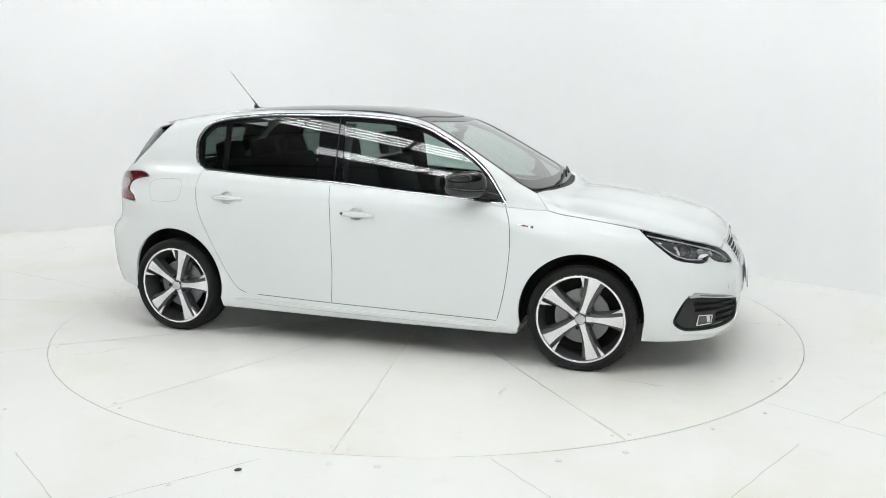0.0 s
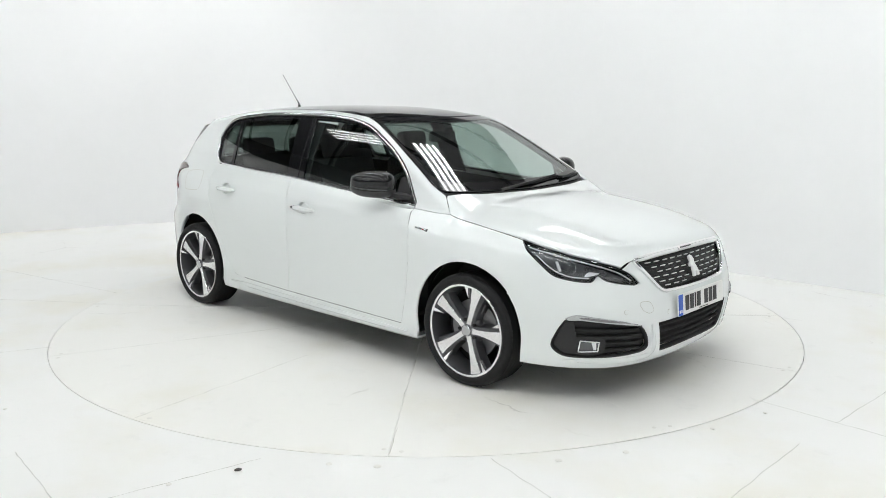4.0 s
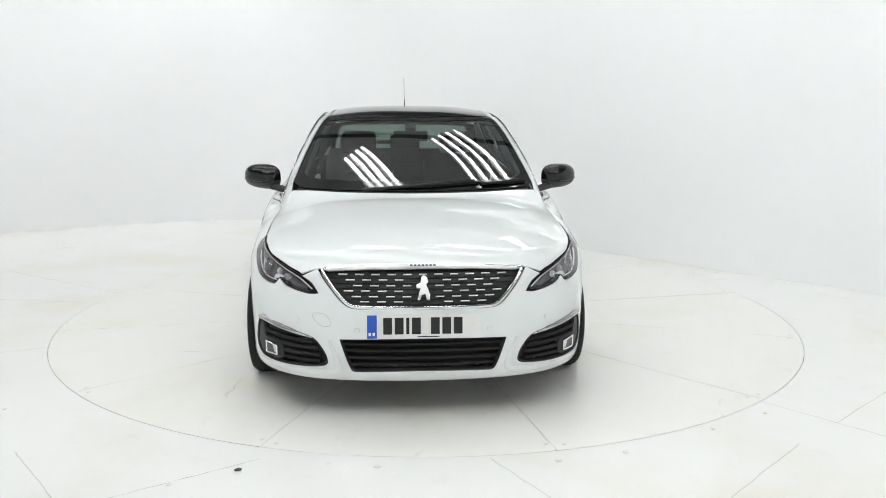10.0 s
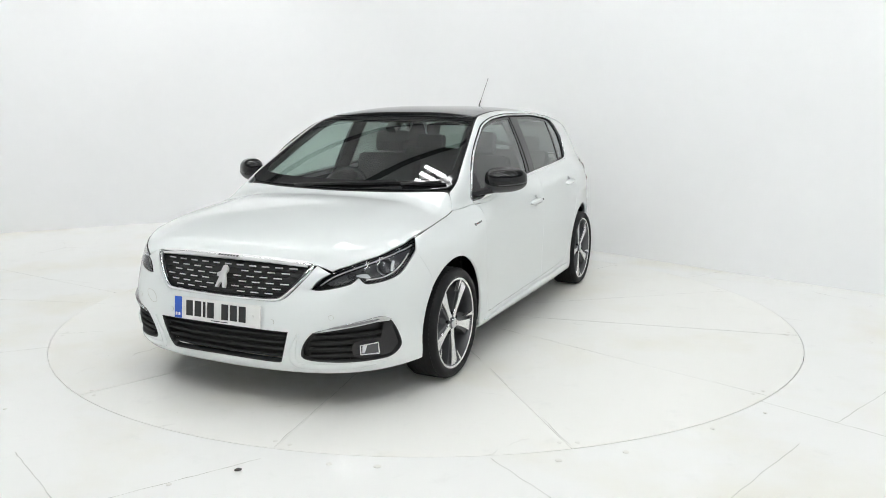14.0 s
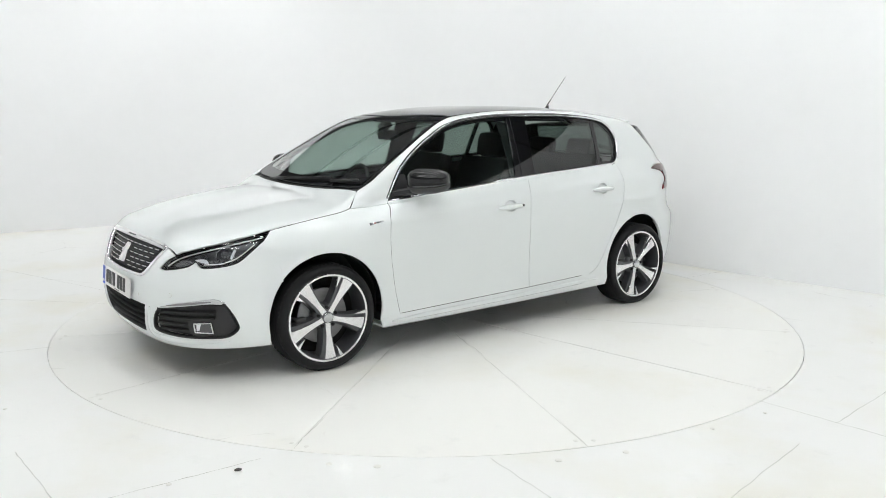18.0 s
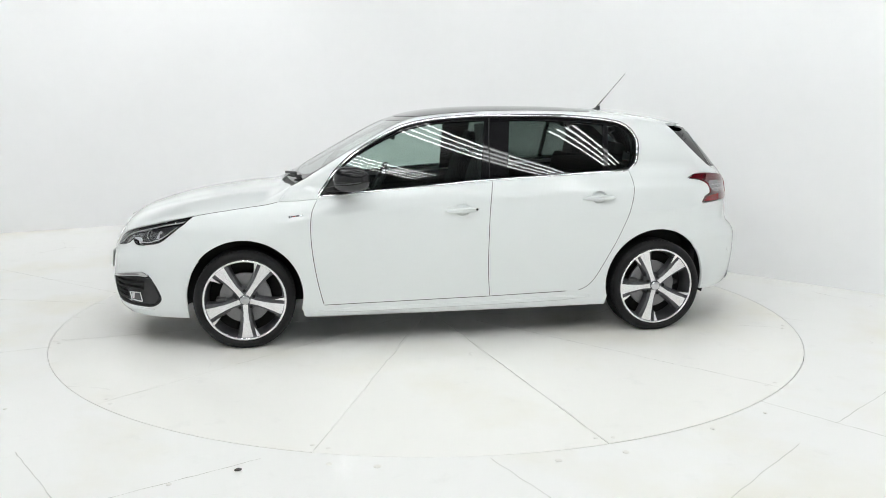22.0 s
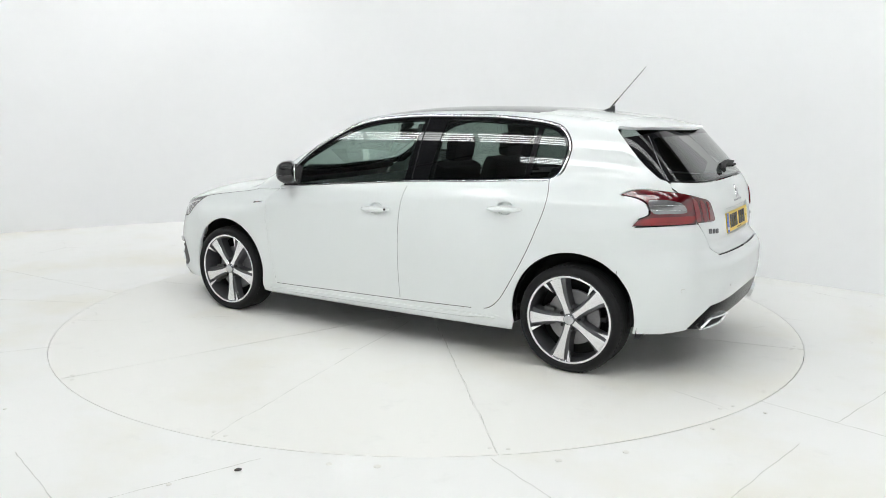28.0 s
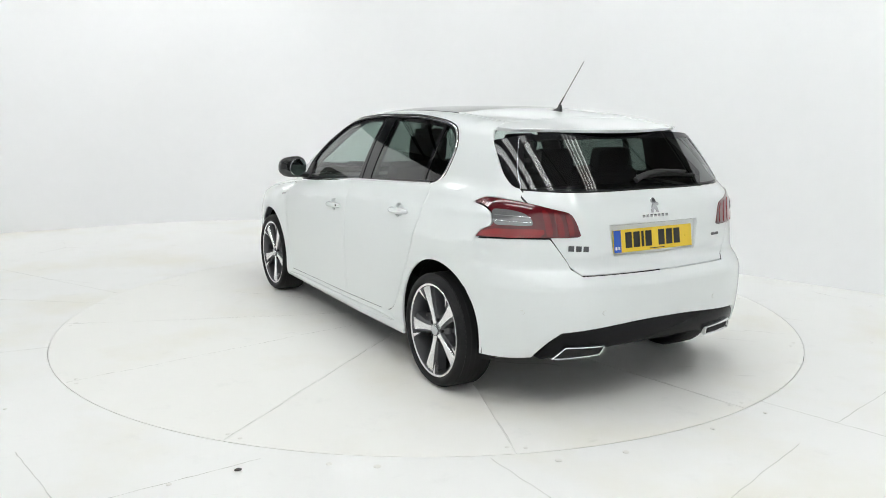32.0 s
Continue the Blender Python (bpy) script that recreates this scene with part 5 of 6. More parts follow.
    strip("brake_light", p, nn, M_CLEAR, gate, "high brake light strip", width=0.010, height=0.004)
    # rear wiper
    p, nn = along([(4.6, 1.086), (2.0, 1.100), (-8.0, 1.122), (-20.0, 1.112)], on_rear, 24)
    strip("rear_wiper", p, nn, M_PLASTIC, gate, "black rear wiper", width=0.030, height=0.014, lift=0.010, taper=lambda u: 1.0 - 0.55 * u)
    p, nn = along([(0.0, 1.106), (-12.0, 1.108), (-24.0, 1.098)], on_rear, 20)
    strip("wiper_blade", p, nn, M_RUBBER, gate, width=0.012, height=0.008, lift=0.004)
    # emblem and lettering bars
    drape("emblem", [(u * 0.85, 0.972 + 0.68 * v) for u, v in EMBLEM], on_rear, M_SATIN, gate, "chrome emblem", sharp="all", gap=0, offset=0.006, depth=0.008, grid=0.012, out_step=0.008)
    for i in range(7):
        u = 4.6 - 1.55 * i
        p, nn = along([(u + 0.45, 0.924), (u - 0.45, 0.924)], on_rear, 4)
        strip("letter_bar", p, nn, M_SATIN, gate, width=0.013, height=0.003)
    for i in range(3):
        u = 29.0 - 2.1 * i
        p, nn = along([(u + 0.75, 0.795 - 0.003 * i), (u - 0.75, 0.793 - 0.003 * i)], on_rear, 4)
        strip("letter_bar", p, nn, M_DARK_ALLOY, gate, width=0.026, height=0.003)
    for i in range(2):
        u = -24.6 - 1.9 * i
        p, nn = along([(u + 0.8, 0.80), (u - 0.8, 0.80)], on_rear, 4)
        strip("letter_bar", p, nn, M_DARK_ALLOY, gate, width=0.014, height=0.003)
    return gate


def tail_light(s):
    lamp = drape("tail_light", LAMP_R, on_rear, M_DEEP_RED, car, "red tail light with clear strip and three claw marks", sharp={0, 7, 10}, offset=0.005, depth=0.02, gap=0.001, side=s, grid=0.015, out_step=0.01)
    clear = [(49.8, 0.968), (45.0, 0.970), (41.0, 0.955), (39.2, 0.925), (39.2, 0.904), (45.0, 0.901), (48.4, 0.900), (49.6, 0.915), (50.2, 0.945)]
    drape("clear_strip", clear, on_rear, M_TAIL_CLEAR, lamp, "clear reversing light strip", offset=0.0075, depth=0.004, gap=0, side=s, grid=0.015)
    for k, (u, w) in enumerate(((35.4, 1.5), (32.4, 1.5), (29.6, 1.3))):
        claw = [(u + w * 0.9, 0.972 - 0.010 * k), (u - w * 0.05, 0.962 - 0.010 * k), (u - w * 0.75, 0.910), (u - w * 0.95, 0.855), (u - w * 0.05, 0.853), (u + w * 0.35, 0.900)]
        drape("claw", claw, on_rear, M_MID_RED, lamp, "bright red claw mark", offset=0.0078, depth=0.004, gap=0, side=s, grid=0.015)
    base = [(54.0, 0.842), (37.0, 0.851), (36.2, 0.884), (48.0, 0.882), (52.6, 0.866)]
    drape("lower_reflector", base, on_rear, M_RED, lamp, "bright red lower reflector", offset=0.0078, depth=0.004, gap=0, side=s, grid=0.015)
    for z in (0.920, 0.944):
        p, nn = along([(49.4, z), (45, z), (39.6, z - 0.004)], on_rear, 16)
        strip("clear_rib", p, nn, M_SATIN, lamp, width=0.003, height=0.002, lift=0.008, side=s)


def number_plate(name, m, mat, label):
    """A flat plate with a blue band; its characters are plain bars."""
    plate = new(name)
    plate.parent = car
    plate.matrix_basis = m
    tagged(plate, label)
    bm = bmesh.new()
    box(bm, pose(0, 0, 0), 0.52, 0.006, 0.111, 0.0025)
    part("plate_sheet", bm, mat, plate)
    bm = bmesh.new()
    box(bm, pose(-0.236, -0.0036, 0), 0.044, 0.002, 0.107, 0.0)
    part("blue_band", bm, M_PLATE_B, plate)
    for x in (-0.246, -0.228):
        bm = bmesh.new()
        box(bm, pose(x, -0.0048, -0.033), 0.011, 0.001, 0.015)
        part("band_bar", bm, M_PLATE_W, plate)
    x = -0.165
    for i in range(7):
        if i == 4:
            x += 0.034
        bm = bmesh.new()
        w = 0.040 if i != 2 else 0.014
        box(bm, pose(x + w / 2 - 0.02, -0.0040, 0.003), w, 0.002, 0.076, 0.0)
        part("character_bar", bm, M_INK, plate)
        x += w + 0.012
    bm = bmesh.new()
    box(bm, pose(0.02, -0.0036, -0.047), 0.10, 0.001, 0.004)
    part("maker_bar", bm, M_INK, plate)
    for sx in (-0.198, 0.215):
        bm = bmesh.new()
        bmesh.ops.create_cone(bm, cap_ends=True, radius1=0.006, radius2=0.005, depth=0.004, segments=12, matrix=pose(sx, -0.004, 0, 90))
        part("plate_screw", bm, mat, plate)


def wheel(x, y, s, spin):
    """A five-spoke two-tone alloy wheel with tyre, disc and caliper; its face towards +y, then mirrored by turning."""
    w = new("wheel")
    w.parent = car
    w.matrix_basis = pose(x, y * s, 0.2955, 0, 0, 0 if s > 0 else 180) @ pose(0, 0, 0, 0, spin, 0)
    tagged(w, "two-tone five-spoke alloy wheel with low tyre")
    R, grow = 0.2925, 1.031
    prof = [(0.2385, 0.078), (0.2425, 0.094), (0.250, 0.1035), (0.262, 0.107), (0.274, 0.104), (0.284, 0.094), (0.2900, 0.078), (R, 0.060), (R, -0.060), (0.2900, -0.078), (0.284, -0.093),
            (0.262, -0.106), (0.250, -0.104), (0.2385, -0.080), (0.2385, 0.078)]
    v, f = lathe(prof, 96)
    mesh_object("tyre", v, f, M_RUBBER, w, "low black tyre")
    for yy in (-0.042, -0.014, 0.014, 0.042):
        v, f = lathe([(R + 0.0003, yy - 0.004), (R + 0.0012, yy), (R + 0.0003, yy + 0.004)], 72)
        mesh_object("tread_groove", v, f, M_UNDER, w)
    bm = bmesh.new()
    for k in range(72):
        a = 2 * math.pi * k / 72
        for sgn in (-1, 1):
            m = Matrix.Rotation(a, 4, "Y") @ pose(R - 0.0072, sgn * 0.074, 0, 0, 0, sgn * 62)
            box(bm, m, 0.009, 0.014, 0.015)
    tagged(part("tread", bm, M_RUBBER, w), kind="stuff")
    rim = [(0.2285, 0.094), (0.235, 0.098), (0.2405, 0.097), (0.2425, 0.090), (0.236, 0.080), (0.222, 0.070), (0.215, 0.03), (0.210, -0.06), (0.214, -0.095), (0.226, -0.10)]
    v, f = lathe(rim[:5], 96)
    mesh_object("rim_edge", v, f, M_ALLOY, w, "bright machined rim edge")
    v, f = lathe([(0.2285, 0.094)] + rim[5:], 96)
    mesh_object("rim_barrel", v, f, M_DARK_ALLOY, w, "dark inner rim barrel")
    face_y = 0.086
    for k in range(5):
        a = math.pi / 2 + 2 * math.pi * k / 5
        # bright front of the spoke
        sections = [(0.030, 0.0170, 0.000), (0.075, 0.0150, 0.001), (0.120, 0.0180, 0.004), (0.170, 0.0245, 0.007), (0.212, 0.0325, 0.009), (0.2335, 0.0375, 0.010)]
        bm = bmesh.new()
        rows = []
        for r, hw, rise in sections:
            yf = face_y - 0.010 + rise
            rows.append([bm.verts.new(q) for q in ((r, yf - 0.004, -hw), (r, yf, -hw + 0.002), (r, yf + 0.0012, 0), (r, yf, hw - 0.002), (r, yf - 0.004, hw))])
        for p, q in zip(rows, rows[1:]):
            for i in range(4):
                bm.faces.new((p[i], p[i + 1], q[i + 1], q[i]))
        bmesh.ops.transform(bm, matrix=Matrix.Rotation(-a, 4, "Y"), verts=bm.verts[:])
        part("spoke_face", bm, M_ALLOY, w, "bright machined spoke face", smooth=True)
        # dark body of the spoke with its side flank
        bm = bmesh.new()
        rows = []
        for r, hw, rise in ((0.030, 0.034, 0.0), (0.08, 0.024, -0.002), (0.14, 0.031, -0.002), (0.19, 0.044, -0.001), (0.233, 0.064, 0.002)):
            yf = face_y - 0.0145 + rise
            rows.append([bm.verts.new(q) for q in ((r, yf - 0.055, -hw - 0.010), (r, yf - 0.006, -hw), (r, yf, -hw * 0.6), (r, yf, hw * 0.6), (r, yf - 0.006, hw), (r, yf - 0.055, hw + 0.010))])
        for p, q in zip(rows, rows[1:]):
            for i in range(5):
                bm.faces.new((p[i], p[i + 1], q[i + 1], q[i]))
        bmesh.ops.transform(bm, matrix=Matrix.Rotation(-a, 4, "Y"), verts=bm.verts[:])
        part("spoke", bm, M_DARK_ALLOY, w, "dark spoke body", smooth=True)
        # small bright fin at the rim
        bm = bmesh.new()
        q0 = [(0.168, 0.0790, 0.004), (0.2335, 0.0945, 0.009), (0.2335, 0.0945, -0.013)]
        top = [bm.verts.new(q) for q in q0]
        low = [bm.verts.new((x_, y_ - 0.02, z_)) for x_, y_, z_ in q0]
        bm.faces.new(top)
        for i in range(3):
            bm.faces.new((top[i], top[(i + 1) % 3], low[(i + 1) % 3], low[i]))
        bmesh.ops.transform(bm, matrix=Matrix.Rotation(-a + radians(16), 4, "Y"), verts=bm.verts[:])
        part("rim_fin", bm, M_ALLOY, w, "small bright fin at the rim")
        bm = bmesh.new()
        c = a + radians(36)
        bmesh.ops.create_cone(bm, cap_ends=True, radius1=0.0095, radius2=0.008, depth=0.02, segments=6,
                              matrix=Matrix.Translation((0.054 * math.cos(c), face_y - 0.020, 0.054 * math.sin(c))) @ pose(0, 0, 0, 90))
        part("wheel_bolt", bm, M_UNDER, w)
    v, f = lathe([(0.0005, face_y + 0.002), (0.020, face_y + 0.0015), (0.029, face_y - 0.002), (0.032, face_y - 0.010), (0.072, face_y - 0.030), (0.078, face_y - 0.06)], 48)
    mesh_object("hub", v, f, M_DARK_ALLOY, w, "dark wheel hub")
    v, f = lathe([(0.0005, face_y + 0.0045), (0.022, face_y + 0.004), (0.029, face_y + 0.001), (0.030, face_y - 0.006)], 40)
    mesh_object("hub_cap", v, f, M_SATIN, w, "satin silver hub cap")
    v, f = lathe([(0.075, 0.012), (0.150, 0.012), (0.150, -0.012), (0.075, -0.012)], 56)
    mesh_object("brake_disc", v, f, M_DISC, w, "steel brake disc", smooth=False)
    v, f = lathe([(0.0005, 0.04), (0.07, 0.035), (0.078, 0.012)], 40)
    mesh_object("disc_bell", v, f, M_DISC, w)
    bm = bmesh.new()
    for t in (-0.22, 0.0, 0.22):
        box(bm, Matrix.Rotation(-(0.35 + t) if s > 0 else -(math.pi - 0.35 - t), 4, "Y") @ pose(0.138, 0.004, 0), 0.062, 0.075, 0.040, 0.008)
    part("brake_caliper", bm, M_CALIPER, w, "dark brake caliper")
    v, f = lathe([(0.02, -0.05), (0.20, -0.05), (0.212, -0.03)], 40)
    mesh_object("back_plate", v, f, M_UNDER, w)
    for piece in w.children:
        piece.data.transform(Matrix.Diagonal((grow, 1, grow, 1)))


def arch_liner(cx, cz, r, s):
    bm = bmesh.new()
    rows = []
    for i in range(25):
        a = radians(-14 + 208 * i / 24)
        rows.append([bm.verts.new((cx + (r + d) * math.cos(a), y * s, cz + (r + d) * math.sin(a))) for d, y in ((0.004, 0.815), (0.022, 0.79), (0.022, 0.60), (-0.20, 0.585))])
    for p, q in zip(rows, rows[1:]):
        for i in range(3):
            bm.faces.new((p[i], p[i + 1], q[i + 1], q[i]))
    part("wheel_arch_liner", bm, M_UNDER, car, "black wheel arch liner", smooth=True)


def underbody():
    bm = bmesh.new()
    for x, z, sx, sy, sz in ((0.0, 0.225, 1.85, 1.66, 0.06), (0.05, 0.245, 3.66, 1.06, 0.08), (1.80, 0.235, 0.26, 1.10, 0.06), (-1.72, 0.335, 0.40, 1.20, 0.06)):
        box(bm, pose(x, 0, z), sx, sy, sz, 0.02)
    part("underbody", bm, M_UNDER, car, "black underbody")
    bm = bmesh.new()
    box(bm, pose(1.55, 0, 0.55), 0.70, 1.10, 0.42, 0.05)
    part("engine_block", bm, M_UNDER, car)
    for x in (0.93, -1.62):
        bm = bmesh.new()
        box(bm, pose(x, 0, 0.58), 0.03, 1.5, 0.60, 0.005)
        part("bulkhead", bm, M_UNDER, car)


def mirrors():
    for s in (1, -1):
        m = new("door_mirror")
        m.parent = car
        tagged(m, "glossy black door mirror on a short arm")
        c, yaw = Vector((0.662, 0.923, 1.018)), radians(38)
        ahead, along_it = Vector((math.cos(yaw), math.sin(yaw), 0)), Vector((-math.sin(yaw), math.cos(yaw), 0))

        def skin(x, a):
            """The housing at x along it, -1 inboard to 1 outboard, at the angle a round it."""
            k = math.sqrt(max(0.0, 1 - abs(x) ** (3.2 if x < 0 else 2.6)))
            fx, fz = math.cos(a), math.sin(a)
            dx = (0.088 if fx > 0 else 0.040) * np.sign(fx) * abs(fx) ** 0.85 * (0.22 + 0.78 * k)
            dz = (0.078 if fz > 0 else 0.072) * np.sign(fz) * abs(fz) ** 0.8 * (0.34 + 0.66 * k) * (1.0 - 0.06 * x)
            q = c + ahead * (dx - 0.010 * x * x) + along_it * (0.127 * x)
            return (q.x, q.y * s, q.z + dz + 0.004 * x)

        split = [-0.22 - 0.10, math.pi + 0.22 + 0.10]
        for name, a0, a1, mat, label in (("mirror_cap", split[0], split[1], M_GLOSS_BLACK, "glossy black mirror cap"), ("lower_shell", split[1] + 0.03, split[0] + 2 * math.pi - 0.03, M_SHELL, "matt dark grey lower shell")):
            bm = bmesh.new()
            rows = [[bm.verts.new(skin(x, a)) for a in np.linspace(a0, a1, 15)] for x in np.sin(np.linspace(-1.5707, 1.5707, 19))]
            for p, q in zip(rows, rows[1:]):
                for j in range(14):
                    bm.faces.new((p[j], p[j + 1], q[j + 1], q[j]))
            bm.faces.new(rows[0])
            bm.faces.new(rows[-1])
            part(name, bm, mat, m, label, smooth=True)
        bm = bmesh.new()
        rows = [[bm.verts.new([w_ * 0.985 + (1 - 0.985) * k_ for w_, k_ in zip(skin(x, a), (c.x, c.y * s, c.z))]) for a in np.linspace(0, 2 * math.pi, 24, endpoint=False)] for x in np.sin(np.linspace(-1.5, 1.5, 13))]
        for p, q in zip(rows, rows[1:]):
            for j in range(24):
                bm.faces.new((p[j], p[(j + 1) % 24], q[(j + 1) % 24], q[j]))
        part("shell_core", bm, M_UNDER, m, "dark seam between cap and shell", smooth=True)
        p = np.array([skin(x, split[0] + 0.10 + 0.05 * x) for x in np.linspace(-0.55, 0.93, 16)]) * [1, s, 1]
        strip("indicator", p, np.tile([0.77, 0.64, 0.0], (16, 1)), M_GREY, m, "slim side indicator strip", width=0.006, height=0.003, lift=0.001, side=s)
        bm = bmesh.new()
        g = c - ahead * 0.0385
        bmesh.ops.create_cone(bm, cap_ends=True, radius1=0.5, radius2=0.5, depth=0.006, segments=32,
                              matrix=Matrix.Translation((g.x, g.y * s, g.z + 0.002)) @ pose(0, 0, 0, 0, 0, 38 * s) @ pose(0, 0, 0, 0, 90, 0) @ Matrix.Diagonal((0.118, 0.205, 1, 1)))
        part("mirror_glass", bm, M_MIRROR, m, "mirror glass")
        bm = bmesh.new()
        rows = []
        for u in np.linspace(0, 1, 6):
            x, y, z = 0.775 - 0.055 * u, 0.770 + 0.100 * u, 0.945 + 0.020 * u
            rows.append([bm.verts.new((x + dx, y * s, z + dz)) for dx, dz in ((0.05, -0.014), (0.05, 0.008), (0.0, 0.022), (-0.05, 0.010), (-0.05, -0.014), (0, -0.022))])
        for p, q in zip(rows, rows[1:]):
            for j in range(6):
                bm.faces.new((p[j], p[(j + 1) % 6], q[(j + 1) % 6], q[j]))
        bm.faces.new(rows[0])
        bm.faces.new(rows[-1])
        part("mirror_arm", bm, M_PLASTIC, m, "black mirror arm", smooth=True)


def antenna_and_wipers():
    a = new("antenna")
    a.parent = car
    tagged(a, "black rod antenna leaning back from its foot on the roof")
    z0 = float(on_top(np.array([(-1.19, 0.0)]))[0][2])
    bm = bmesh.new()
    rows = []
    for u in np.linspace(0, 1, 7):
        hw, h = 0.022 * (1 - 0.6 * u), 0.006 + 0.032 * u ** 1.4
        x = -1.125 - 0.085 * u
        rows.append([bm.verts.new(q) for q in ((x, -hw, z0 - 0.008), (x, -hw * 0.5, z0 + h * 0.8), (x, 0, z0 + h), (x, hw * 0.5, z0 + h * 0.8), (x, hw, z0 - 0.008))])
    for p, q in zip(rows, rows[1:]):
        for j in range(4):
            bm.faces.new((p[j], p[j + 1], q[j + 1], q[j]))
    bm.faces.new(rows[-1])
    part("antenna_foot", bm, M_PLASTIC, a, smooth=True)
    p0, p1 = Vector((-1.185, 0, z0 + 0.025)), Vector((-1.395, 0, z0 + 0.265))
    d = p1 - p0
    rot = d.to_track_quat("Z", "Y").to_matrix().to_4x4()
    for name, a0, a1, r in (("antenna_base_rod", 0.0, 0.22, 0.0048), ("antenna_rod", 0.2, 1.0, 0.0022)):
        bm = bmesh.new()
        bmesh.ops.create_cone(bm, cap_ends=True, radius1=r, radius2=r * 0.8, depth=d.length * (a1 - a0), segments=8, matrix=Matrix.Translation(p0 + d * (a0 + a1) / 2) @ rot)
        part(name, bm, M_PLASTIC, a)
    # wipers: right-hand-drive sweep, both parked low
    for pivot, tip, mid in (((1.068, -0.30), (0.985, 0.36), (1.035, 0.04)), ((1.01, 0.40), (0.955, 0.635), (0.985, 0.53))):
        wiper = new("wiper")
        wiper.parent = car
        tagged(wiper, "black windscreen wiper parked at the foot of the glass")
        p, nn = along([pivot, mid, tip], on_top, 24)
        strip("wiper_arm", p, nn, M_PLASTIC, wiper, width=0.014, height=0.009, lift=0.012, taper=lambda u: 1 - 0.5 * u)
        p, nn = along([(mid[0] + 0.012, mid[1] - (0.30 if pivot[1] < 0 else 0.14)), mid, (tip[0] + 0.004, tip[1] + 0.03)], on_top, 24)
        strip("wiper_blade", p, nn, M_RUBBER, wiper, width=0.009, height=0.009, lift=0.003)


def cabin_inside():
    """Dark seats, dashboard, wheel and linings that show through the glass."""
    def seat(x, y, bench=False):
        st = new("front_seat" if not bench else "rear_seat")
        st.parent = car
        tagged(st, "dark cloth seat with headrest")
        wide = 0.50 if not bench else 1.28
        bm = bmesh.new()
        box(bm, pose(x, y, 0.50, 0, -6), 0.50, wide, 0.16, 0.05)
        part("seat_cushion", bm, M_CLOTH, st, smooth=True)
        bm = bmesh.new()
        box(bm, pose(x - 0.32, y, 0.80, 0, -16), 0.14, wide, 0.62, 0.055)
        part("seat_back", bm, M_CLOTH, st, smooth=True)
        for yy in ((y,) if not bench else (y - 0.42, y, y + 0.42)):
            bm = bmesh.new()
            box(bm, pose(x - 0.43, yy, 1.185 if not bench else 1.13, 0, -10), 0.09, 0.25, 0.17, 0.04)
            part("headrest", bm, M_CLOTH, st, smooth=True)
            for dy in (-0.06, 0.06):
                bm = bmesh.new()
                bmesh.ops.create_cone(bm, cap_ends=True, radius1=0.006, radius2=0.006, depth=0.10, segments=8, matrix=pose(x - 0.415, yy + dy, 1.085, 0, -10))
                part("headrest_post", bm, M_SATIN, st)
        return st

    seat(0.12, -0.36)
    seat(0.12, 0.36)
    seat(-0.72, 0.0, True)
    dash = new("dashboard")
    dash.parent = car
    tagged(dash, "dark dashboard under the windscreen")
    bm = bmesh.new()
    rows = []
    for y in np.linspace(-0.70, 0.70, 15):
        hood = 0.035 * math.exp(-((y + 0.36) / 0.17) ** 2)
        rows.append([bm.verts.new(q) for q in ((0.93, y, 0.60), (0.93, y, 0.905), (0.80, y, 0.925), (0.60, y, 0.925 + hood), (0.52, y, 0.900 + hood), (0.50, y, 0.80), (0.56, y, 0.60))])
    for p, q in zip(rows, rows[1:]):
        for j in range(6):
            bm.faces.new((p[j], p[j + 1], q[j + 1], q[j]))
    part("dash_top", bm, M_TRIM, dash, smooth=True)
    bm = bmesh.new()
    box(bm, pose(0.505, 0.02, 0.80, 0, -12), 0.02, 0.24, 0.15, 0.008)
    part("screen", bm, M_GLOSS_BLACK, dash, "dark centre screen")
    sw = new("steering_wheel")
    sw.parent = car
    sw.matrix_basis = pose(0.40, -0.36, 0.865, 0, 66, 0)
    tagged(sw, "small dark steering wheel")
    v, f = [], []
    n, k = 40, 10
    for i in range(n):
        a = 2 * math.pi * i / n
        for j in range(k):
            b = 2 * math.pi * j / k
            r = 0.172 + 0.016 * math.cos(b)
            v.append((r * math.cos(a), r * math.sin(a), 0.016 * math.sin(b)))
    for i in range(n):
        for j in range(k):
            f.append((i * k + j, ((i + 1) % n) * k + j, ((i + 1) % n) * k + (j + 1) % k, i * k + (j + 1) % k))
    mesh_object("wheel_rim", v, f, M_TRIM, sw)
    bm = bmesh.new()
    box(bm, pose(0.01, 0, -0.01), 0.13, 0.12, 0.05, 0.02)
    part("airbag_pad", bm, M_TRIM, sw, smooth=True)
    for ang in (90, -90, 0):
        bm = bmesh.new()
        box(bm, pose(0, 0, -0.01, 0, 0, ang) @ pose(0.11, 0, 0), 0.12, 0.035, 0.016, 0.006)
        part("wheel_spoke", bm, M_SATIN, sw)
    mir = new("inner_mirror")
    mir.parent = car
    tagged(mir, "dark inside mirror on the windscreen")
    bm = bmesh.new()
    box(bm, pose(0.33, 0.0, 1.255, 0, 8), 0.03, 0.23, 0.07, 0.013)
    part("mirror_body", bm, M_TRIM, mir, smooth=True)
    bm = bmesh.new()
    box(bm, pose(0.355, 0.0, 1.315, 0, 35), 0.08, 0.07, 0.05, 0.012)
    part("mirror_mount", bm, M_TRIM, mir, smooth=True)
    # linings
    roof = [(0.28, 0.0), (0.22, 0.50), (-0.3, 0.53), (-0.9, 0.53), (-1.40, 0.48), (-1.45, 0.0)]
    drape("headliner", mirror_plan(roof), on_top, M_LINER, car, "grey headliner", offset=-0.035, depth=0.01, grid=0.1)
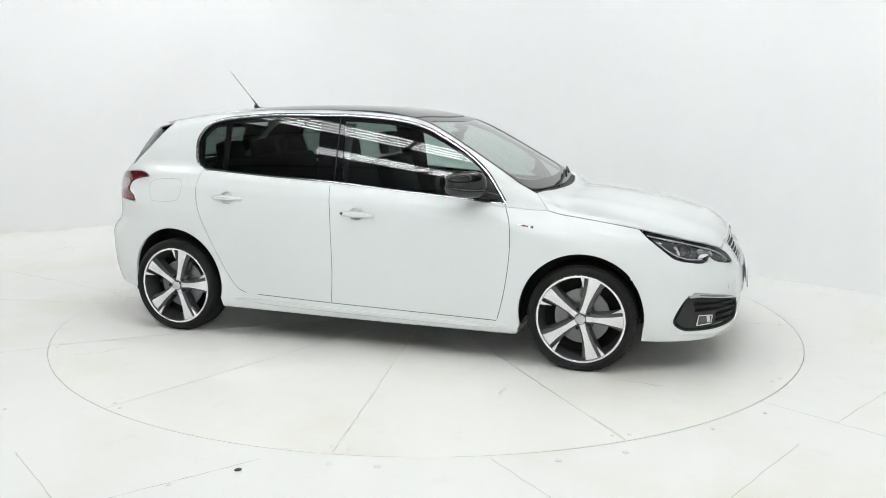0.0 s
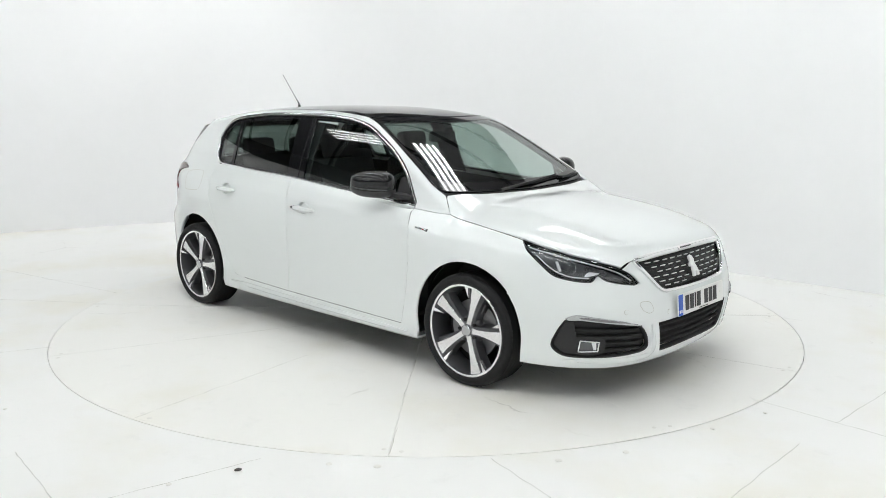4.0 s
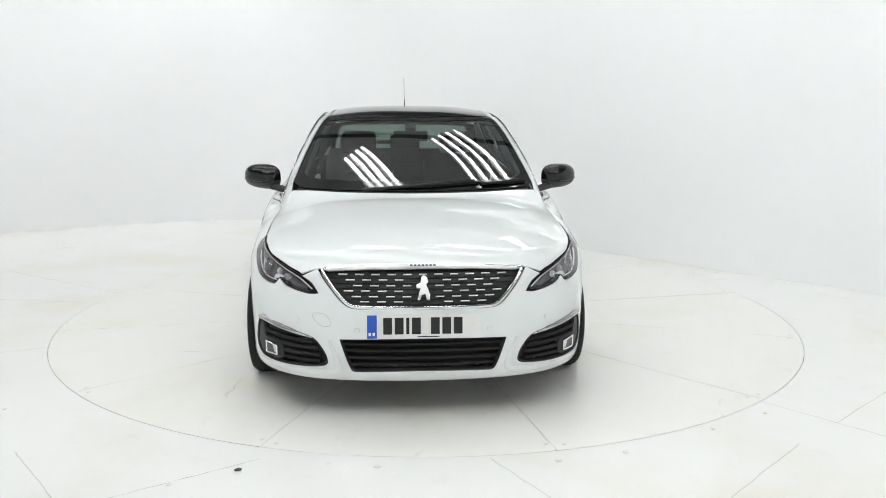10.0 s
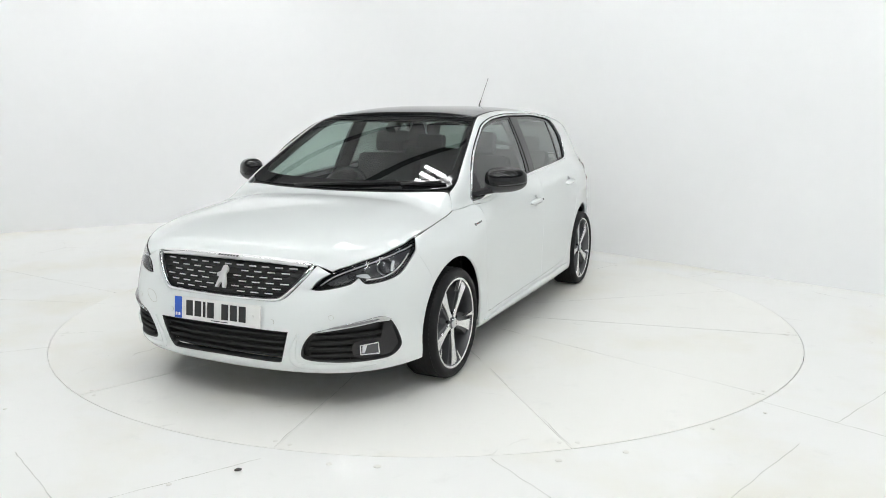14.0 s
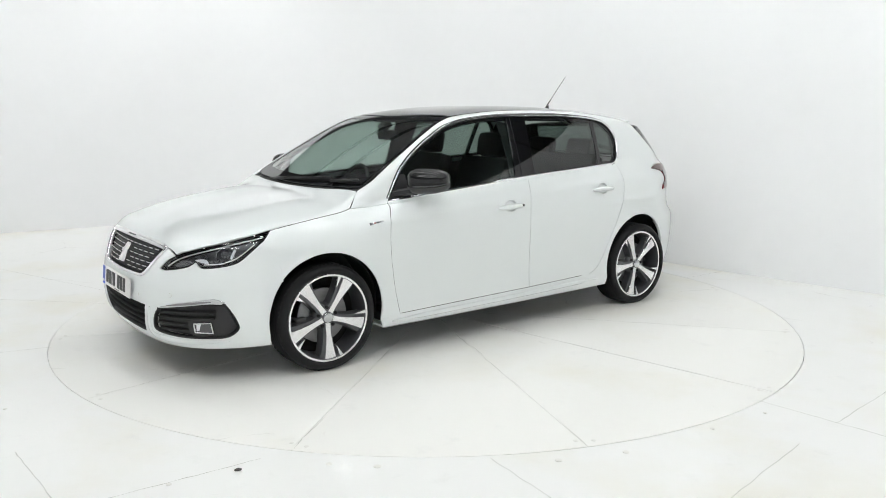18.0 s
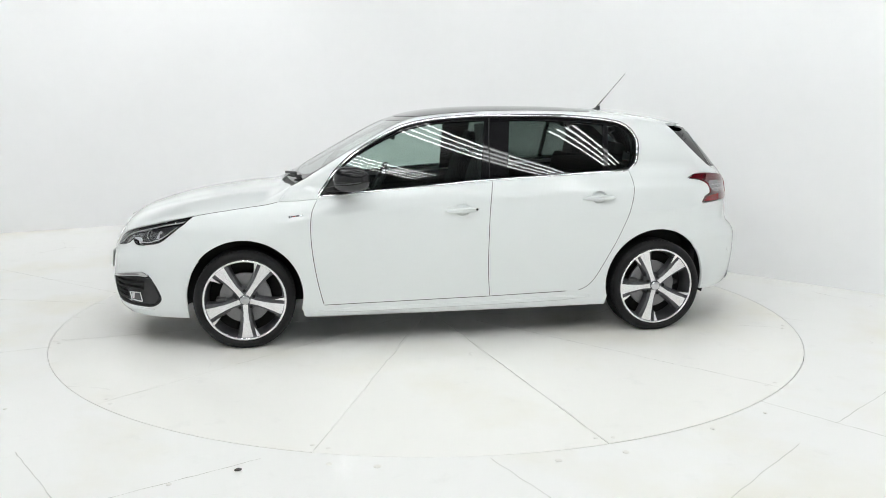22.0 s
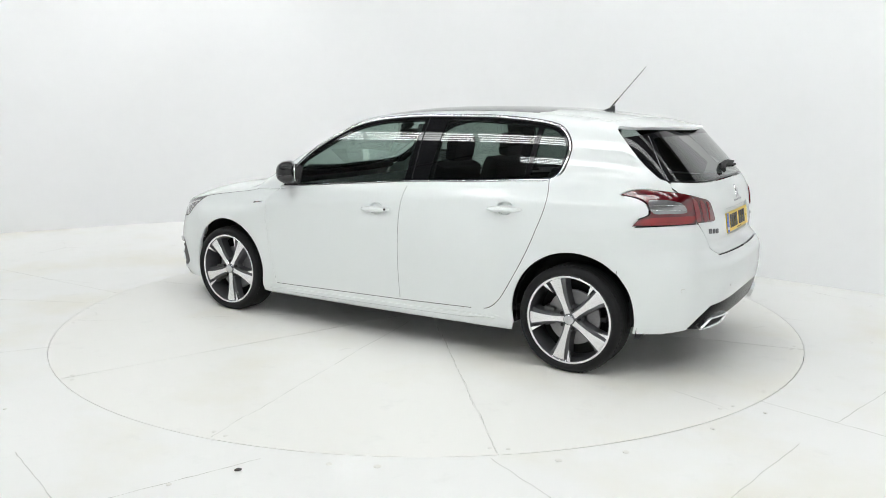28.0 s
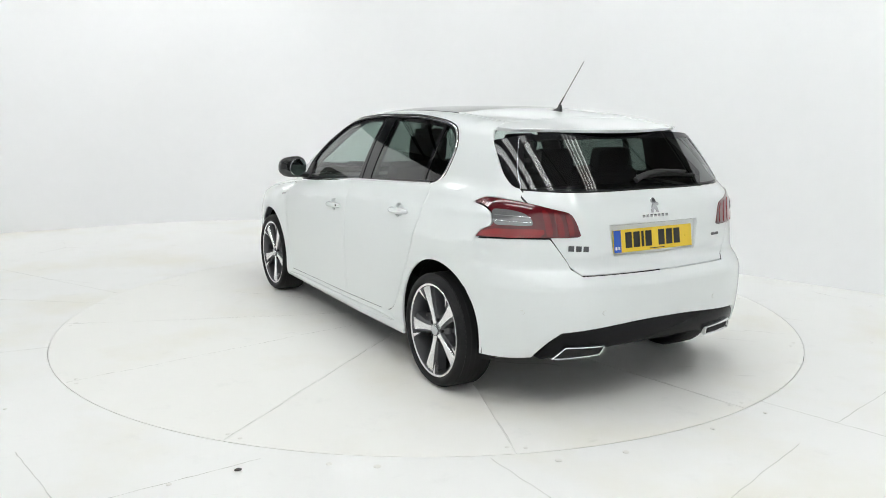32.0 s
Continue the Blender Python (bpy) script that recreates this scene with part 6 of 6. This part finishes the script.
    for s in (1, -1):
        card = [(0.90, 0.30), (0.885, 0.885), (0.48, 0.925), (0.10, 0.955), (-0.216, 0.98), (-0.744, 1.01), (-1.12, 1.035), (-1.45, 1.02), (-1.60, 0.95), (-1.60, 0.75), (-0.95, 0.75), (-0.90, 0.30)]
        drape("door_lining", card, on_side, M_TRIM, car, "dark door lining", sharp="all", offset=-0.045, depth=0.0, side=s, grid=0.08)
        pil = [(-0.14, 1.36), (-0.14, 0.99), (-0.34, 1.0), (-0.36, 1.37)]
        drape("pillar_lining", pil, on_side, M_TRIM, car, "dark pillar lining", sharp="all", offset=-0.035, depth=0.01, side=s, grid=0.08)
        cp = [(-1.20, 1.34), (-1.15, 1.04), (-1.60, 1.02), (-1.64, 1.10), (-1.42, 1.29), (-1.36, 1.33)]
        drape("rear_pillar_lining", cp, on_side, M_TRIM, car, "dark rear pillar lining", sharp="all", offset=-0.035, depth=0.0, side=s, grid=0.08)
        p, nn = along([(x - 0.02, y - 0.025) for x, y in SCREEN_EDGE[1:]], on_top, 30)
        strip("front_pillar_lining", p, nn, M_TRIM, car, "dark windscreen pillar lining", width=0.07, height=0.01, lift=-0.035, side=s)
    bm = bmesh.new()
    box(bm, pose(-1.50, 0, 1.00, 0, 0), 0.42, 1.20, 0.02, 0.005)
    part("parcel_shelf", bm, M_TRIM, car, "dark parcel shelf")
    bm = bmesh.new()
    box(bm, pose(-0.3, 0, 0.30), 2.4, 1.6, 0.03, 0.01)
    part("cabin_floor", bm, M_TRIM, car, "dark cabin carpet")


body_sides()
fuel_flap()
bonnet_and_roof()
front_end()
rear_end()
number_plate("front_number_plate", Matrix.Translation((2.189, 0.0, 0.465)) @ pose(0, 0, 0, -5, 0, 90), M_PLATE_W, "white number plate with a blue band and black bars")
number_plate("rear_number_plate", Matrix.Translation((-1.985, 0.012, 0.812)) @ pose(0, 0, 0, -8, 0, -90), M_PLATE_Y, "yellow number plate with a blue band and black bars")
for wx, wy, turns in ((1.314, 0.790, (38, 54)), (-1.312, 0.790, (22, 57))):
    for hand in (1, -1):
        wheel(wx, wy, hand, turns[0] if hand > 0 else turns[1])
        arch_liner(*(ARCH_F if wx > 0 else ARCH_R), hand)
underbody()
mirrors()
antenna_and_wipers()
cabin_inside()


# ---- motion ----
HEADING = [(0.0, 340.85), (0.5, 339.27), (1.0, 336.7), (1.5, 333.38), (2.0, 330.3), (2.5, 327.11), (3.0, 323.26), (3.5, 319.66),
           (5.5, 305.39), (6.0, 301.27), (6.5, 298.34), (7.0, 295.39), (7.5, 291.53), (8.0, 287.47), (8.5, 284.56), (9.0, 281.25),
           (9.5, 277.19), (10.0, 273.14), (10.5, 270.02), (11.0, 266.9), (11.5, 263.05), (12.0, 258.9), (12.5, 255.72), (13.0, 252.78),
           (13.5, 248.92), (14.0, 244.64), (14.5, 241.2), (16.5, 227.05)]
HEADING += [(17.0, 224.31), (17.5, 220.82), (18.0, 216.46), (18.5, 212.99), (19.0, 210.09), (19.5, 206.96), (20.0, 202.62), (20.5, 199.08),
            (21.0, 196.04), (21.5, 193.2), (22.0, 188.78), (22.5, 185.05), (23.0, 181.9), (23.5, 179.37), (24.0, 175.07), (24.5, 171.02),
            (25.0, 167.85), (25.5, 165.36), (27.5, 151.1), (28.0, 147.12), (28.5, 143.04), (29.0, 139.64), (29.5, 137.06), (30.0, 133.02),
            (30.5, 129.05), (31.0, 125.65), (31.5, 123.05), (32.0, 118.93)]
CAR_ON_TABLE = Matrix.Translation((-0.079, -0.138, 0.0005))


def motions():
    """The turntable turns, and the car rides on it."""
    walk(turntable, [(t, pose(0, 0, 0, 0, 0, a)) for t, a in HEADING])
    walk(car, [(t, pose(0, 0, 0, 0, 0, a) @ CAR_ON_TABLE) for t, a in HEADING])


motions()
